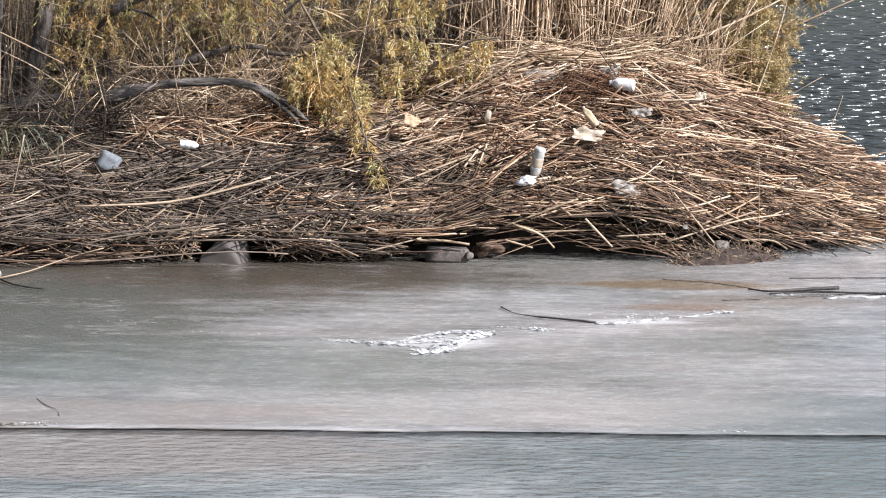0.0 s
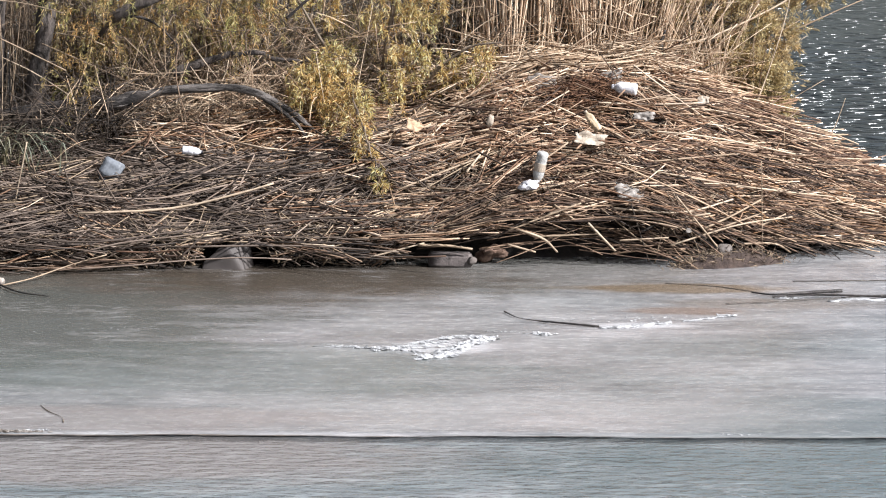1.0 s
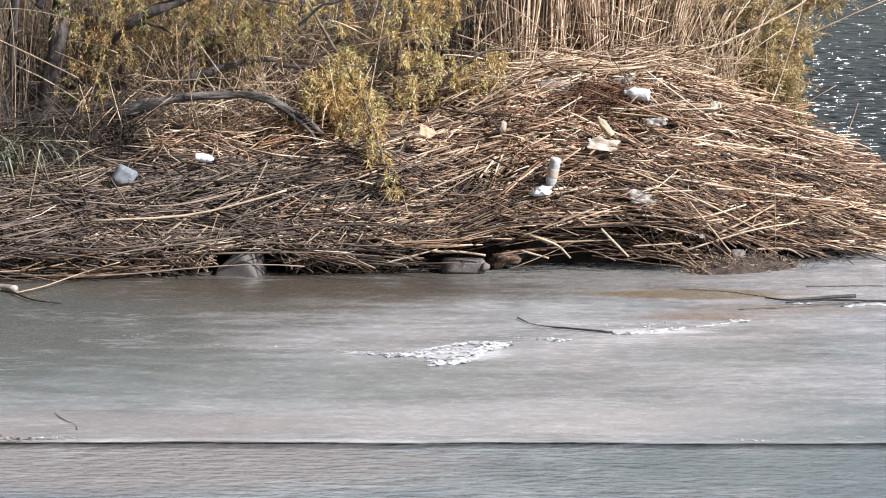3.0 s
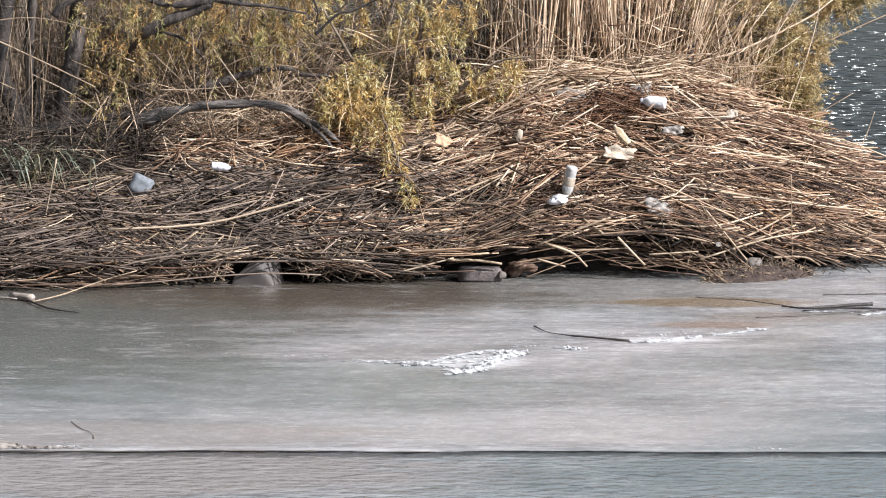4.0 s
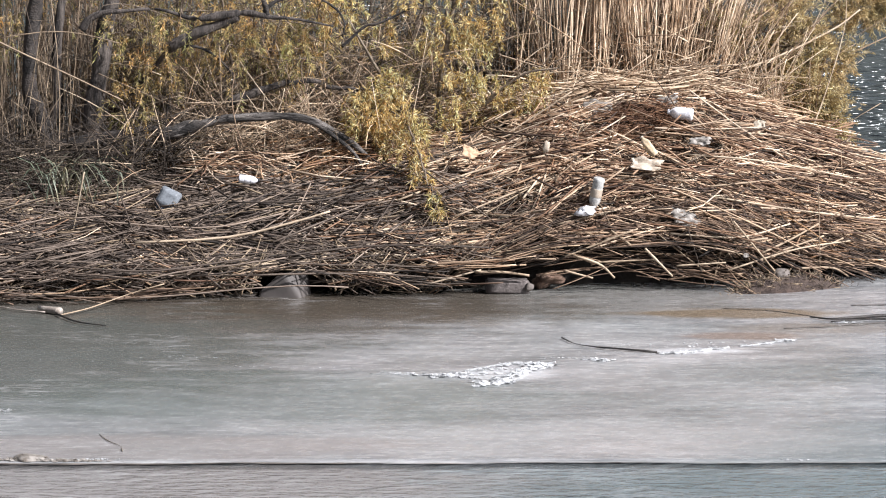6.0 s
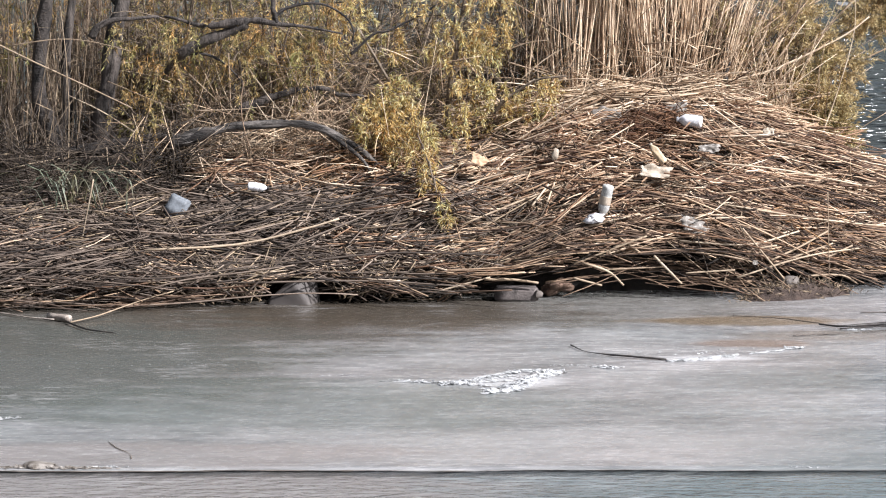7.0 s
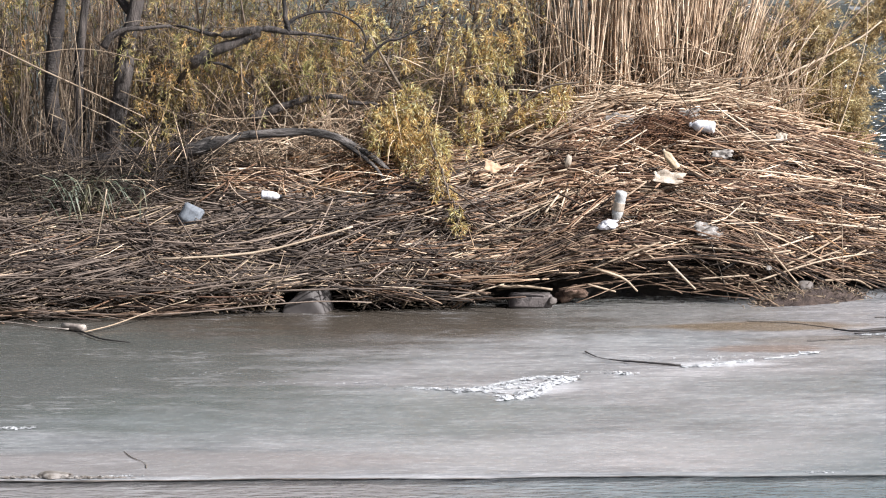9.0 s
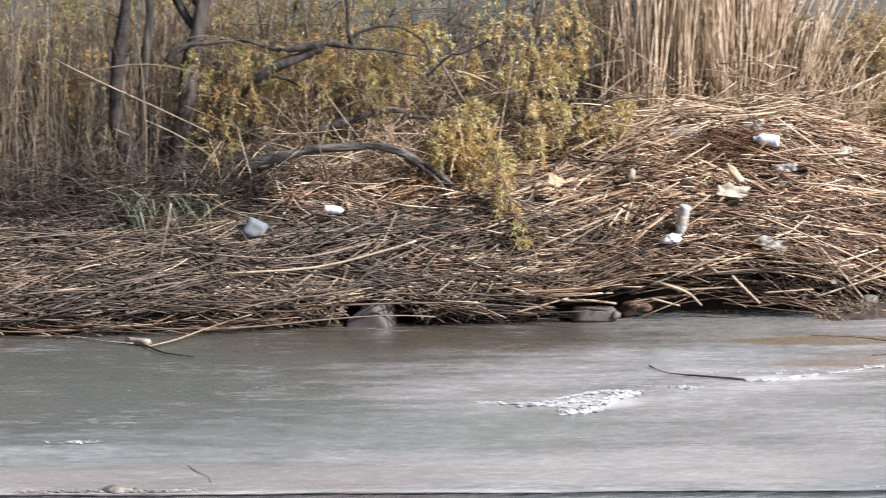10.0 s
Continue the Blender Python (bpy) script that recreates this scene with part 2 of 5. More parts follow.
M_NEW_ICE = ice_material("clear_new_ice", (0.16, 0.18, 0.185), (0.24, 0.255, 0.26), (0.35, 0.355, 0.355), (0.06, 0.2), (0.8, 0.06), [
    ((0.225, 0.205, 0.195), -4.2, 27.3, 5.0, 1.3, 0.75), ((0.11, 0.14, 0.145), 4.8, 26.6, 5.5, 2.0, 0.7)], wave=True)
M_WATER = water_material()
M_SLUSH = rough_stuff("white_crumbled_ice", (0.30, 0.305, 0.31), (0.74, 0.75, 0.76), 9.0, 0.35, 0.6)


# ---------------------------------------------------------------- mesh helpers
def link_mesh(name, verts, faces, mat, parent=None, smooth=True):
    me = bpy.data.meshes.new(name)
    me.from_pydata(verts, [], faces)
    me.update()
    if smooth:
        me.polygons.foreach_set("use_smooth", np.ones(len(me.polygons), bool))
    me.materials.append(mat)
    ob = new(name, me)
    if parent is not None:
        ob.parent = parent
    return ob


def part(name, bm, mat, parent, label=""):
    me = bpy.data.meshes.new(name)
    bm.to_mesh(me)
    bm.free()
    for p in me.polygons:
        p.use_smooth = True
    me.materials.append(mat)
    ob = new(name, me)
    if parent is not None:
        ob.parent = parent
    if label:
        tagged(ob, label)
    return ob


def tubes(c, r, sides=5):
    """Vertices and faces of many tubes: c is N x K x 3 centres, r is N x K radii."""
    c, r = np.asarray(c, float), np.asarray(r, float)
    n, k, _ = c.shape
    t = np.gradient(c, axis=1)
    t /= np.linalg.norm(t, axis=2, keepdims=True) + 1e-9
    ref = np.where(np.abs(t[:, :1, 2:3]) > 0.8, np.array([[[1.0, 0, 0]]]), np.array([[[0, 0, 1.0]]]))
    u = np.cross(t, np.broadcast_to(ref, t.shape))
    u /= np.linalg.norm(u, axis=2, keepdims=True) + 1e-9
    w = np.cross(t, u)
    a = np.arange(sides) * 2 * np.pi / sides
    v = c[:, :, None] + r[:, :, None, None] * (np.cos(a)[:, None] * u[:, :, None] + np.sin(a)[:, None] * w[:, :, None])
    idx = np.arange(n * k * sides).reshape(n, k, sides)
    nxt = np.roll(idx, -1, axis=2)
    quads = np.stack([idx[:, :-1], nxt[:, :-1], nxt[:, 1:], idx[:, 1:]], -1).reshape(-1, 4).tolist()
    caps = idx[:, 0, ::-1].reshape(-1, sides).tolist() + idx[:, -1].reshape(-1, sides).tolist()
    return v.reshape(-1, 3), quads + caps


def spline(points, k):
    """k points along a smooth line through the given ones."""
    p = np.asarray(points, float)
    p = np.vstack([2 * p[0] - p[1], p, 2 * p[-1] - p[-2]])
    out = []
    for s in np.linspace(0, len(p) - 3, k):
        i = min(int(s), len(p) - 4)
        f = s - i
        a, b, c, d = p[i:i + 4]
        out.append(0.5 * (2 * b + (c - a) * f + (2 * a - 5 * b + 4 * c - d) * f * f + (3 * b - a - 3 * c + d) * f ** 3))
    return np.array(out)


def limb_mesh(name, points, r0, r1, mat, parent=None, k=16, sides=9, gnarl=0.12, seed=1, furrow=0.16):
    """A tapered limb along points with knots and furrowed bark; r0 may be a tuple of radii from end to end."""
    rng = np.random.default_rng(seed)
    c = spline(points, k)
    ends = r0 if isinstance(r0, tuple) else (r0, r1)
    r = np.interp(np.linspace(0, 1, k), np.linspace(0, 1, len(ends)), ends)
    knots = np.linspace(0, 1, max(4, k // 4))
    even = np.linspace(0, 1, k)
    r = r * (1 + 1.6 * gnarl * np.interp(even, knots, rng.normal(size=len(knots))))
    c = c + np.stack([np.interp(even, knots, rng.normal(size=len(knots))) for _ in range(3)], -1) * r[:, None] * min(0.3, gnarl * 2.4)
    v, f = tubes(c[None], r[None], sides)
    v = v.reshape(k, sides, 3)
    step = np.linalg.norm(np.diff(c, axis=0), axis=1).cumsum()
    for i in range(k):
        s = step[max(i - 1, 0)]
        for j in range(sides):
            a = 2 * math.pi * j / sides
            h = noise.noise((3.2 * math.cos(a) + seed, 3.2 * math.sin(a), s * 1.6)) + 0.5 * noise.noise((7 * math.cos(a), 7 * math.sin(a) + seed, s * 5))
            v[i, j] += (v[i, j] - c[i]) * furrow * h
    return link_mesh(name, v.reshape(-1, 3), f, mat, parent)


def leaf_faces(base, along, across, length, width):
    """Narrow folded leaves: base N x 3, unit vectors along and across."""
    n = len(base)
    m = base + along * (length * 0.45)[:, None]
    tip = base + along * length[:, None]
    lift = np.cross(along, across) * (width * 0.25)[:, None]
    a, b = m + across * (width / 2)[:, None] + lift, m - across * (width / 2)[:, None] + lift
    v = np.stack([base, a, tip, b], 1).reshape(-1, 3)
    i = np.arange(n)[:, None] * 4
    f = np.vstack([i + [0, 1, 2], i + [0, 2, 3]])
    return v, f.tolist()


def unit(v):
    return v / (np.linalg.norm(v, axis=-1, keepdims=True) + 1e-9)


# ---------------------------------------------------------------- surface begin
BANK_X = (-20.0, -8.0, -6.0, 0.0, 3.0, 4.6, 5.6, 6.6, 7.4)
BANK_Y = (36.8, 37.2, 37.4, 37.9, 38.1, 38.7, 39.3, 39.9, 41.0)
CREST_X = (-20.0, -7.0, -4.0, -2.0, -0.5, 0.5, 1.2, 2.9, 3.9, 4.9, 5.6, 6.4, 7.4)
CREST_Z = (1.1, 1.15, 1.3, 1.45, 1.7, 2.0, 2.2, 2.25, 1.95, 1.42, 1.0, 0.62, 0.2)


def bank(x):
    return np.interp(x, BANK_X, BANK_Y)


def pile(x, y):
    """The height of the reed pile's surface over the ice."""
    s = y - bank(x)
    top = np.interp(x, CREST_X, CREST_Z)
    depth = np.interp(x, (-20, 4.0, 7.4), (3.6, 3.6, 2.0))
    u = np.clip(s / depth, 0, 1)
    lip = np.interp(x, (-20, 0, 0.6, 3.0, 3.8, 7.4), (0.2, 0.2, 0.27, 0.27, 0.17, 0.12))
    rise = lip + (1 - lip) * (1 - (1 - u) ** 1.7)
    far = np.interp(x, (-20, 0.0, 4.0, 7.4), (9.0, 8.5, 6.0, 3.0))
    fall = 1 - np.clip((s - far) / 1.5, 0, 1) ** 2 * 1.3
    lump = 0.05 * np.sin(x * 1.9 + 1.0) * np.sin(s * 3.1 + x) + 0.035 * np.sin(x * 4.1 + s * 4.0) + 0.03 * np.sin(x * 1.3 - s * 7.0)
    dent = 0.0
    for cx, cs, wx, ws, deep in ((1.45, 2.2, 0.35, 0.25, 0.32), (0.25, 1.0, 0.5, 0.3, 0.2), (-0.3, 2.7, 0.4, 0.3, 0.18), (-2.6, 1.0, 1.0, 0.3, 0.15), (-5.4, 1.9, 0.8, 0.4, 0.15), (2.7, 1.5, 0.7, 0.2, 0.16), (3.9, 1.9, 0.6, 0.25, 0.16), (2.9, 2.6, 0.5, 0.2, 0.14)):
        dent = dent + deep * np.exp(-((x - cx) / wx) ** 2 - ((s - cs) / ws) ** 2)
    return top * rise * fall + lump * np.clip(s, 0, 1) - dent
# ---------------------------------------------------------------- surface end


# ---------------------------------------------------------------- ground, water, ice, far shore
def grid(name, xs, ys, height, mat, parent=None):
    v = [(x, y, height(x, y)) for y in ys for x in xs]
    nx = len(xs)
    f = [(j * nx + i, j * nx + i + 1, (j + 1) * nx + i + 1, (j + 1) * nx + i) for j in range(len(ys) - 1) for i in range(nx - 1)]
    return link_mesh(name, v, f, mat, parent)


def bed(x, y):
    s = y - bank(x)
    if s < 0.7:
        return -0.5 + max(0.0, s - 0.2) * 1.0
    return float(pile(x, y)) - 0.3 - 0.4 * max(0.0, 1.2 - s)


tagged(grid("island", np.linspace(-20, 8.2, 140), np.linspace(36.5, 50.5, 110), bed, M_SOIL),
       "rotted reed litter of a low lake island, darkened as shade between canes", "island", kind="structure")

def lake():
    """The lake, one sheet to the horizon, with real wavelets where it lies open behind the island."""
    xs = np.concatenate([[-900, -300, -100, -40], np.arange(-14, 3, 0.4), np.arange(3, 13.5, 0.1), [14, 16, 40, 100, 300, 900]])
    ys = np.concatenate([[-300, -60, 0, 20, 34], np.arange(40, 94, 0.08), [120, 300, 1500]])
    gx, gy = np.meshgrid(xs, ys)
    z = np.zeros_like(gx)
    rng = np.random.default_rng(5)
    for _ in range(26):
        a, wl = rng.normal(1.5, 0.9), rng.uniform(0.3, 1.0)
        kx, ky = 2 * np.pi / wl * np.cos(a), 2 * np.pi / wl * np.sin(a)
        z += 0.02 * wl / (2 * np.pi) * np.sin(kx * gx + ky * gy + rng.uniform(0, 6.28))
    gust = np.interp(gy, (42, 55, 68, 80, 93), (1.25, 1.05, 0.75, 0.4, 0.3)) * (0.85 + 0.3 * np.sin(0.31 * gy + 0.4 * gx) * np.sin(0.43 * gx + 1))
    inside = (gx > -14) & (gx < 16) & (gy > 40.5) & (gy < 93)
    z = np.where(inside, z * gust, 0) - 0.06
    n = len(xs)
    v = np.stack([gx, gy, z], -1).reshape(-1, 3)
    f = [(j * n + i, j * n + i + 1, (j + 1) * n + i + 1, (j + 1) * n + i) for j in range(len(ys) - 1) for i in range(n - 1)]
    return link_mesh("water", v, f, M_WATER)


tagged(lake(), "dark rippled lake water with pale sky glints", "water", kind="structure")


def ice_edge(x):
    return 28.2 + 0.012 * math.sin(x * 1.7) + 0.01 * math.sin(x * 4.3 + 1) + 0.06 * noise.noise((x * 0.4, 7, 0))


def sheet(name, mat, near, far, x0, x1, nx, ny, z):
    """A thin slab of ice between two lines y = near(x) and y = far(x)."""
    xs, fr = np.linspace(x0, x1, nx), np.linspace(0, 1, ny)
    v = [(x, near(x) + (far(x) - near(x)) * f, z + 0.004 * noise.noise((x * 0.8, f * 9, 0))) for f in fr for x in xs]
    faces = [(j * nx + i, j * nx + i + 1, (j + 1) * nx + i + 1, (j + 1) * nx + i) for j in range(ny - 1) for i in range(nx - 1)]
    for row, turn in ((0, 1), (ny - 1, -1)):
        n0 = len(v)
        v += [(v[row * nx + i][0], v[row * nx + i][1] + 0.01 * turn, -0.08) for i in range(nx)]
        faces += [(n0 + i, n0 + i + 1, row * nx + i + 1, row * nx + i)[::turn] for i in range(nx - 1)]
    return link_mesh(name, v, faces, mat)


def ice_back(x):
    return float(np.interp(x, (-22, 4, 6, 7, 11), (39.0, 40.5, 41.3, 40.6, 39.6)))


def crack_width(x):
    return max(0.002, 0.003 + 0.002 * noise.noise((x * 1.1, 3, 0)))


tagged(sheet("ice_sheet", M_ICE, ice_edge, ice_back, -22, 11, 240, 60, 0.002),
       "thin wet grey ice sheet streaked with paler frost", "ice", kind="structure")
tagged(sheet("new_ice_sheet", M_NEW_ICE, lambda x: 17.5, lambda x: ice_edge(x) - crack_width(x), -22, 22, 240, 40, -0.003),
       "smooth bluish new ice beyond a long crack", "ice", kind="structure")


def far_bank(x, y):
    d = y - 93 - 3 * noise.noise((x * 0.03, 0, 5))
    if d < 0:
        return -0.6
    return min(d * 0.7, 7.0 + 0.15 * d) + 0.9 * noise.noise((x * 0.11, y * 0.11, 3)) * min(1, d * 0.2) + 0.5 * noise.noise((x * 0.5, y * 0.5, 3)) * min(1, d)


tagged(grid("far_shore", np.linspace(-160, 200, 240), np.linspace(89, 150, 50), far_bank, M_BANK),
       "distant dark scrub-covered shore across the lake", "shore", kind="structure")


def far_jetty():
    """A low pale jetty on posts in front of the far shore."""
    thing = new("jetty")
    tagged(thing, "low pale concrete jetty on the distant far shore", "jetty")
    grey = rough_stuff("pale_concrete", (0.26, 0.265, 0.265), (0.42, 0.42, 0.41), 2.0)

    def block(name, at, size, turn=0.0):
        bm = bmesh.new()
        bmesh.ops.create_cube(bm, size=1)
        bmesh.ops.scale(bm, vec=size, verts=bm.verts)
        bmesh.ops.bevel(bm, geom=bm.edges[:], offset=0.02, segments=1, affect="EDGES")
        bmesh.ops.rotate(bm, cent=(0, 0, 0), matrix=Matrix.Rotation(turn, 3, "Y"), verts=bm.verts)
        bmesh.ops.translate(bm, vec=at, verts=bm.verts)
        return part(name, bm, grey, thing)

    block("deck", (12.1, 88.5, 0.1), (3.7, 1.0, 0.1), 0.01)
    for x in (10.4, 11.5, 12.6, 13.7):
        block("post", (x, 88.2, -0.2), (0.09, 0.09, 0.55))
    block("rail_post", (11.15, 88.6, 0.4), (0.08, 0.08, 0.56))


far_jetty()


def near_bank(x, y):
    return float(np.interp(y, (-80, 1.0, 15.0, 17.0), (5.4, 5.4, 0.1, -0.6))) + 0.12 * noise.noise((x * 0.5, y * 0.5, 9))


tagged(grid("near_bank", np.linspace(-90, 90, 90), np.linspace(-80, 17, 80), near_bank, M_BANK),
       "dry grassy embankment above the lake", "bank", kind="structure")


# ---------------------------------------------------------------- the pile of dead canes
def surface_frame(x, y):
    e = 0.06
    tx = np.stack([np.full_like(x, 2 * e), np.zeros_like(x), pile(x + e, y) - pile(x - e, y)], -1)
    ty = np.stack([np.zeros_like(x), np.full_like(x, 2 * e), pile(x, y + e) - pile(x, y - e)], -1)
    return unit(tx), unit(ty)


def lying_canes(n, seed, x0, x1, s0, s1, spread=13, wild=0.24, length=(0.5, 3.4), radius=(0.0055, 0.0115), lift=0.17, k=7, sink=0.06, hollow=0.82, follow=0.75, raft=26):
    """Canes lying on the pile in small rafts, each raft with its own direction and height, and some canes across them."""
    rng = np.random.default_rng(seed)
    n = int(n * 0.92)
    m = max(6, n // raft)
    rx, rs = rng.uniform(x0, x1, m), rng.uniform(s0, s1, m)
    rang, rlift = rng.normal(0, 1, m), rng.uniform(0, 1, m)
    i = rng.integers(0, m, n)
    x = np.clip(rx[i] + rng.normal(0, 0.5, n), x0, x1)
    s = np.clip(rs[i] + rng.normal(0, 0.2, n), s0 - 0.05, s1 + 0.1)
    y = bank(x) + s
    tx, ty = surface_frame(x, y)
    flow = 5 * np.sin(1.1 * x + 2.1 * s + 0.7) + 3 * np.sin(0.9 * x + 6.3 * s)
    ang = np.radians(flow + rang[i] * 1.1 * spread + rng.normal(0, 0.75 * spread, n))
    w = rng.uniform(0, 1, n) < wild
    ang[w] = np.radians(rng.normal(0, 1, w.sum()) * np.interp(s[w], (0.2, 0.6), (18, 48)))
    ang = np.clip(ang, *(np.radians(np.interp(s, (0.5, 2.0), (38, 80))) * q for q in (-1, 1)))
    d = unit(tx * np.cos(ang)[:, None] + ty * np.sin(ang)[:, None])
    d[:, 2] *= np.interp(x, (2.2, 4.5), (1.0, 0.3))
    d[:, 2] += rng.normal(0, 0.05, n) + w * rng.normal(0, 0.07, n)
    d = unit(d)
    L = (length[0] + (length[1] - length[0]) * rng.beta(1.1, 2.4, n)) * np.interp(x, (4.5, 6.0), (1.0, 0.6))
    over = -sink + (lift + sink) * np.clip(0.65 * rlift[i] + 0.35 * rng.uniform(0, 1, n), 0, 1)
    p = np.stack([x, y, pile(x, y) + over], -1)
    f = np.linspace(-0.5, 0.5, k)
    c = p[:, None] + d[:, None] * (L[:, None] * f)[:, :, None]
    sag = rng.normal(0.015, 0.045, n) * L
    c[:, :, 2] -= (sag[:, None] * (4 * f * f))
    c[:, :, 1] += (rng.normal(0, 0.05, n) * L)[:, None] * (4 * f * f)
    c[:, :, 0] += (rng.normal(0, 0.03, n) * L)[:, None] * np.sin(f * 5)
    snapped = (rng.uniform(0, 1, n) < 0.22)[:, None, None]
    past = np.clip(np.arange(k)[None] - rng.integers(2, k, n)[:, None], 0, None)[:, :, None]
    c += snapped * past * rng.normal(0, 1, (n, 1, 3)) * (0.22 * L / k)[:, None, None]
    laid = pile(c[:, :, 0], c[:, :, 1]) + over[:, None]
    hug = (follow * rng.uniform(0.4, 1.2, n) * np.interp(x, (2.5, 4.5), (1.0, 0.2)) * np.where(w, 0.5, 1.0))[:, None]
    c[:, :, 2] += np.clip(laid - c[:, :, 2], -0.4, 0.4) * np.clip(hug, 0, 1)
    low = np.minimum(c[:, :, 2].min(1) - 0.015, 0)
    c[:, :, 2] -= low[:, None]
    r = (radius[0] + (radius[1] - radius[0]) * 1.5 * rng.beta(1.2, 2.0, n))[:, None] * np.linspace(1.1, 0.75, k)
    gone = (x > 0.8) & (x < 3.3) & (s < 0.95) & (p[:, 2] < 0.74) & (rng.uniform(0, 1, n) < hollow)
    for bx, wide in ((-2.97, 0.32), (0.06, 0.34)):
        low_mid = (c[:, :, 2] < 0.36) & (abs(c[:, :, 0] - bx) < wide) & (c[:, :, 1] < bank(bx) + 0.3)
        gone |= low_mid.any(1) & (rng.uniform(0, 1, n) < 0.97)
    gone |= (c[:, :, 2].min(1) < 0.13) & (x < 0.8) & (s < 0.5) & (rng.uniform(0, 1, n) < 0.6)
    return c[~gone], r[~gone]


reed_pile = new("reed_pile")
tagged(reed_pile, "heaped mound of dead straw-coloured reed canes on the island's edge", "reed pile")


def joined(name, sets, mat, parent, sides=5):
    vs, fs, n = [], [], 0
    for c, r in sets:
        v, f = tubes(c, r, sides)
        vs.append(v)
        fs += [[i + n for i in q] for q in f]
        n += len(v)
    ob = link_mesh(name, np.vstack(vs), fs, mat, parent)
    ob["kind"] = "stuff"
    return ob


def resting_canes(n, seed, x0, x1, s0, s1, turn=28, tilt=6, length=(1.0, 3.2), radius=(0.007, 0.013), lift=0.1, k=7):
    """Long loose canes that lie across one another and bridge the hollows of the pile."""
    rng = np.random.default_rng(seed)
    x, s = rng.uniform(x0, x1, n), rng.uniform(s0, s1, n)
    y = bank(x) + s
    L = length[0] + (length[1] - length[0]) * rng.beta(1.2, 2.0, n)
    ang = np.radians(np.clip(rng.normal(tilt, turn, n) + 14 * np.sin(1.7 * x + 1.3 * s), -72, 72))
    f = np.linspace(-0.5, 0.5, k)
    c = np.zeros((n, k, 3))
    bow = rng.normal(0, 0.05, n) * L
    c[:, :, 0] = x[:, None] + (L * np.cos(ang))[:, None] * f
    c[:, :, 1] = y[:, None] + (L * np.sin(ang))[:, None] * f + bow[:, None] * (4 * f * f - 1)
    under = np.maximum(pile(c[:, :, 0], c[:, :, 1]), 0.04)
    line = under[:, :1] + (under[:, -1:] - under[:, :1]) * (f + 0.5)
    c[:, :, 2] = line + np.clip((under - line).max(1), 0, 0.3)[:, None] + lift * (0.4 + 0.6 * rng.uniform(0, 1, n))[:, None]
    c[:, :, 2] -= (rng.uniform(-0.01, 0.05, n) * L)[:, None] * (1 - 4 * f * f)
    c[:, :, 2] = np.maximum(c[:, :, 2], 0.03)
    keep = (c[:, :, 1] > bank(c[:, :, 0]) - 0.12).all(1)
    for bx, wide in ((-2.97, 0.32), (0.06, 0.34)):
        keep &= ~((c[:, :, 2] < 0.34) & (abs(c[:, :, 0] - bx) < wide) & (c[:, :, 1] < bank(bx) + 0.3)).any(1)
    r = (radius[0] + (radius[1] - radius[0]) * rng.beta(1.2, 1.6, n))[:, None] * np.linspace(1.1, 0.75, k)
    return c[keep], r[keep]


def leaning_canes(n, seed, x0, x1, reach=(0.25, 1.3), radius=(0.006, 0.012), k=6):
    """Canes propped slantwise on the front of the pile, their feet on the ice."""
    rng = np.random.default_rng(seed)
    x = rng.uniform(x0, x1, n)
    dx = rng.uniform(*reach, n) * rng.choice((-1, 1), n)
    foot = np.stack([x, bank(x) - rng.uniform(-0.12, 0.08, n), rng.uniform(0.02, 0.2, n)], -1)
    head = np.stack([x + dx, bank(x + dx) + rng.uniform(0.0, 0.5, n), np.zeros(n)], -1)
    head[:, 2] = np.maximum(pile(head[:, 0], head[:, 1]), 0.1) + rng.uniform(0.03, 0.2, n)
    f = np.linspace(0, 1, k)
    c = foot[:, None] + (head - foot)[:, None] * (f * 1.15)[:, None]
    c[:, :, 2] += (rng.normal(0, 0.05, n) * abs(dx))[:, None] * np.sin(f * 3.14)
    keep = ~((abs(c[:, :, 0] + 2.97) < 0.32) & (c[:, :, 2] < 0.34)).any(1) & ~((abs(c[:, :, 0] - 0.06) < 0.36) & (c[:, :, 2] < 0.36)).any(1)
    r = rng.uniform(*radius, n)[:, None] * np.linspace(1.1, 0.75, k)
    return c[keep], r[keep]


# Under-layer whose dark colour stands in for shade between the upper canes.
joined("gap_shade_canes", [
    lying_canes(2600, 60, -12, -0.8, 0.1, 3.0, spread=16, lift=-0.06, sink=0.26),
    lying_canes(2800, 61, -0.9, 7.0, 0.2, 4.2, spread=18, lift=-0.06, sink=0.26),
], M_GAP_SHADE, reed_pile, 4)
joined("cane_heap", [
    lying_canes(850, 11, -12, -1.0, 0.25, 2.6, radius=(0.0065, 0.0135)),
    lying_canes(700, 20, -12, -4.4, 2.4, 3.4),
    lying_canes(300, 40, -12, -2, 0.2, 1.6, spread=12, lift=0.2),
    lying_canes(120, 33, -12, -1.5, -0.05, 0.9, spread=10, length=(0.8, 3.2), radius=(0.007, 0.012)),
    resting_canes(330, 70, -10, -0.6, 0.1, 2.7, 36),
], M_GREYED, reed_pile, 4)
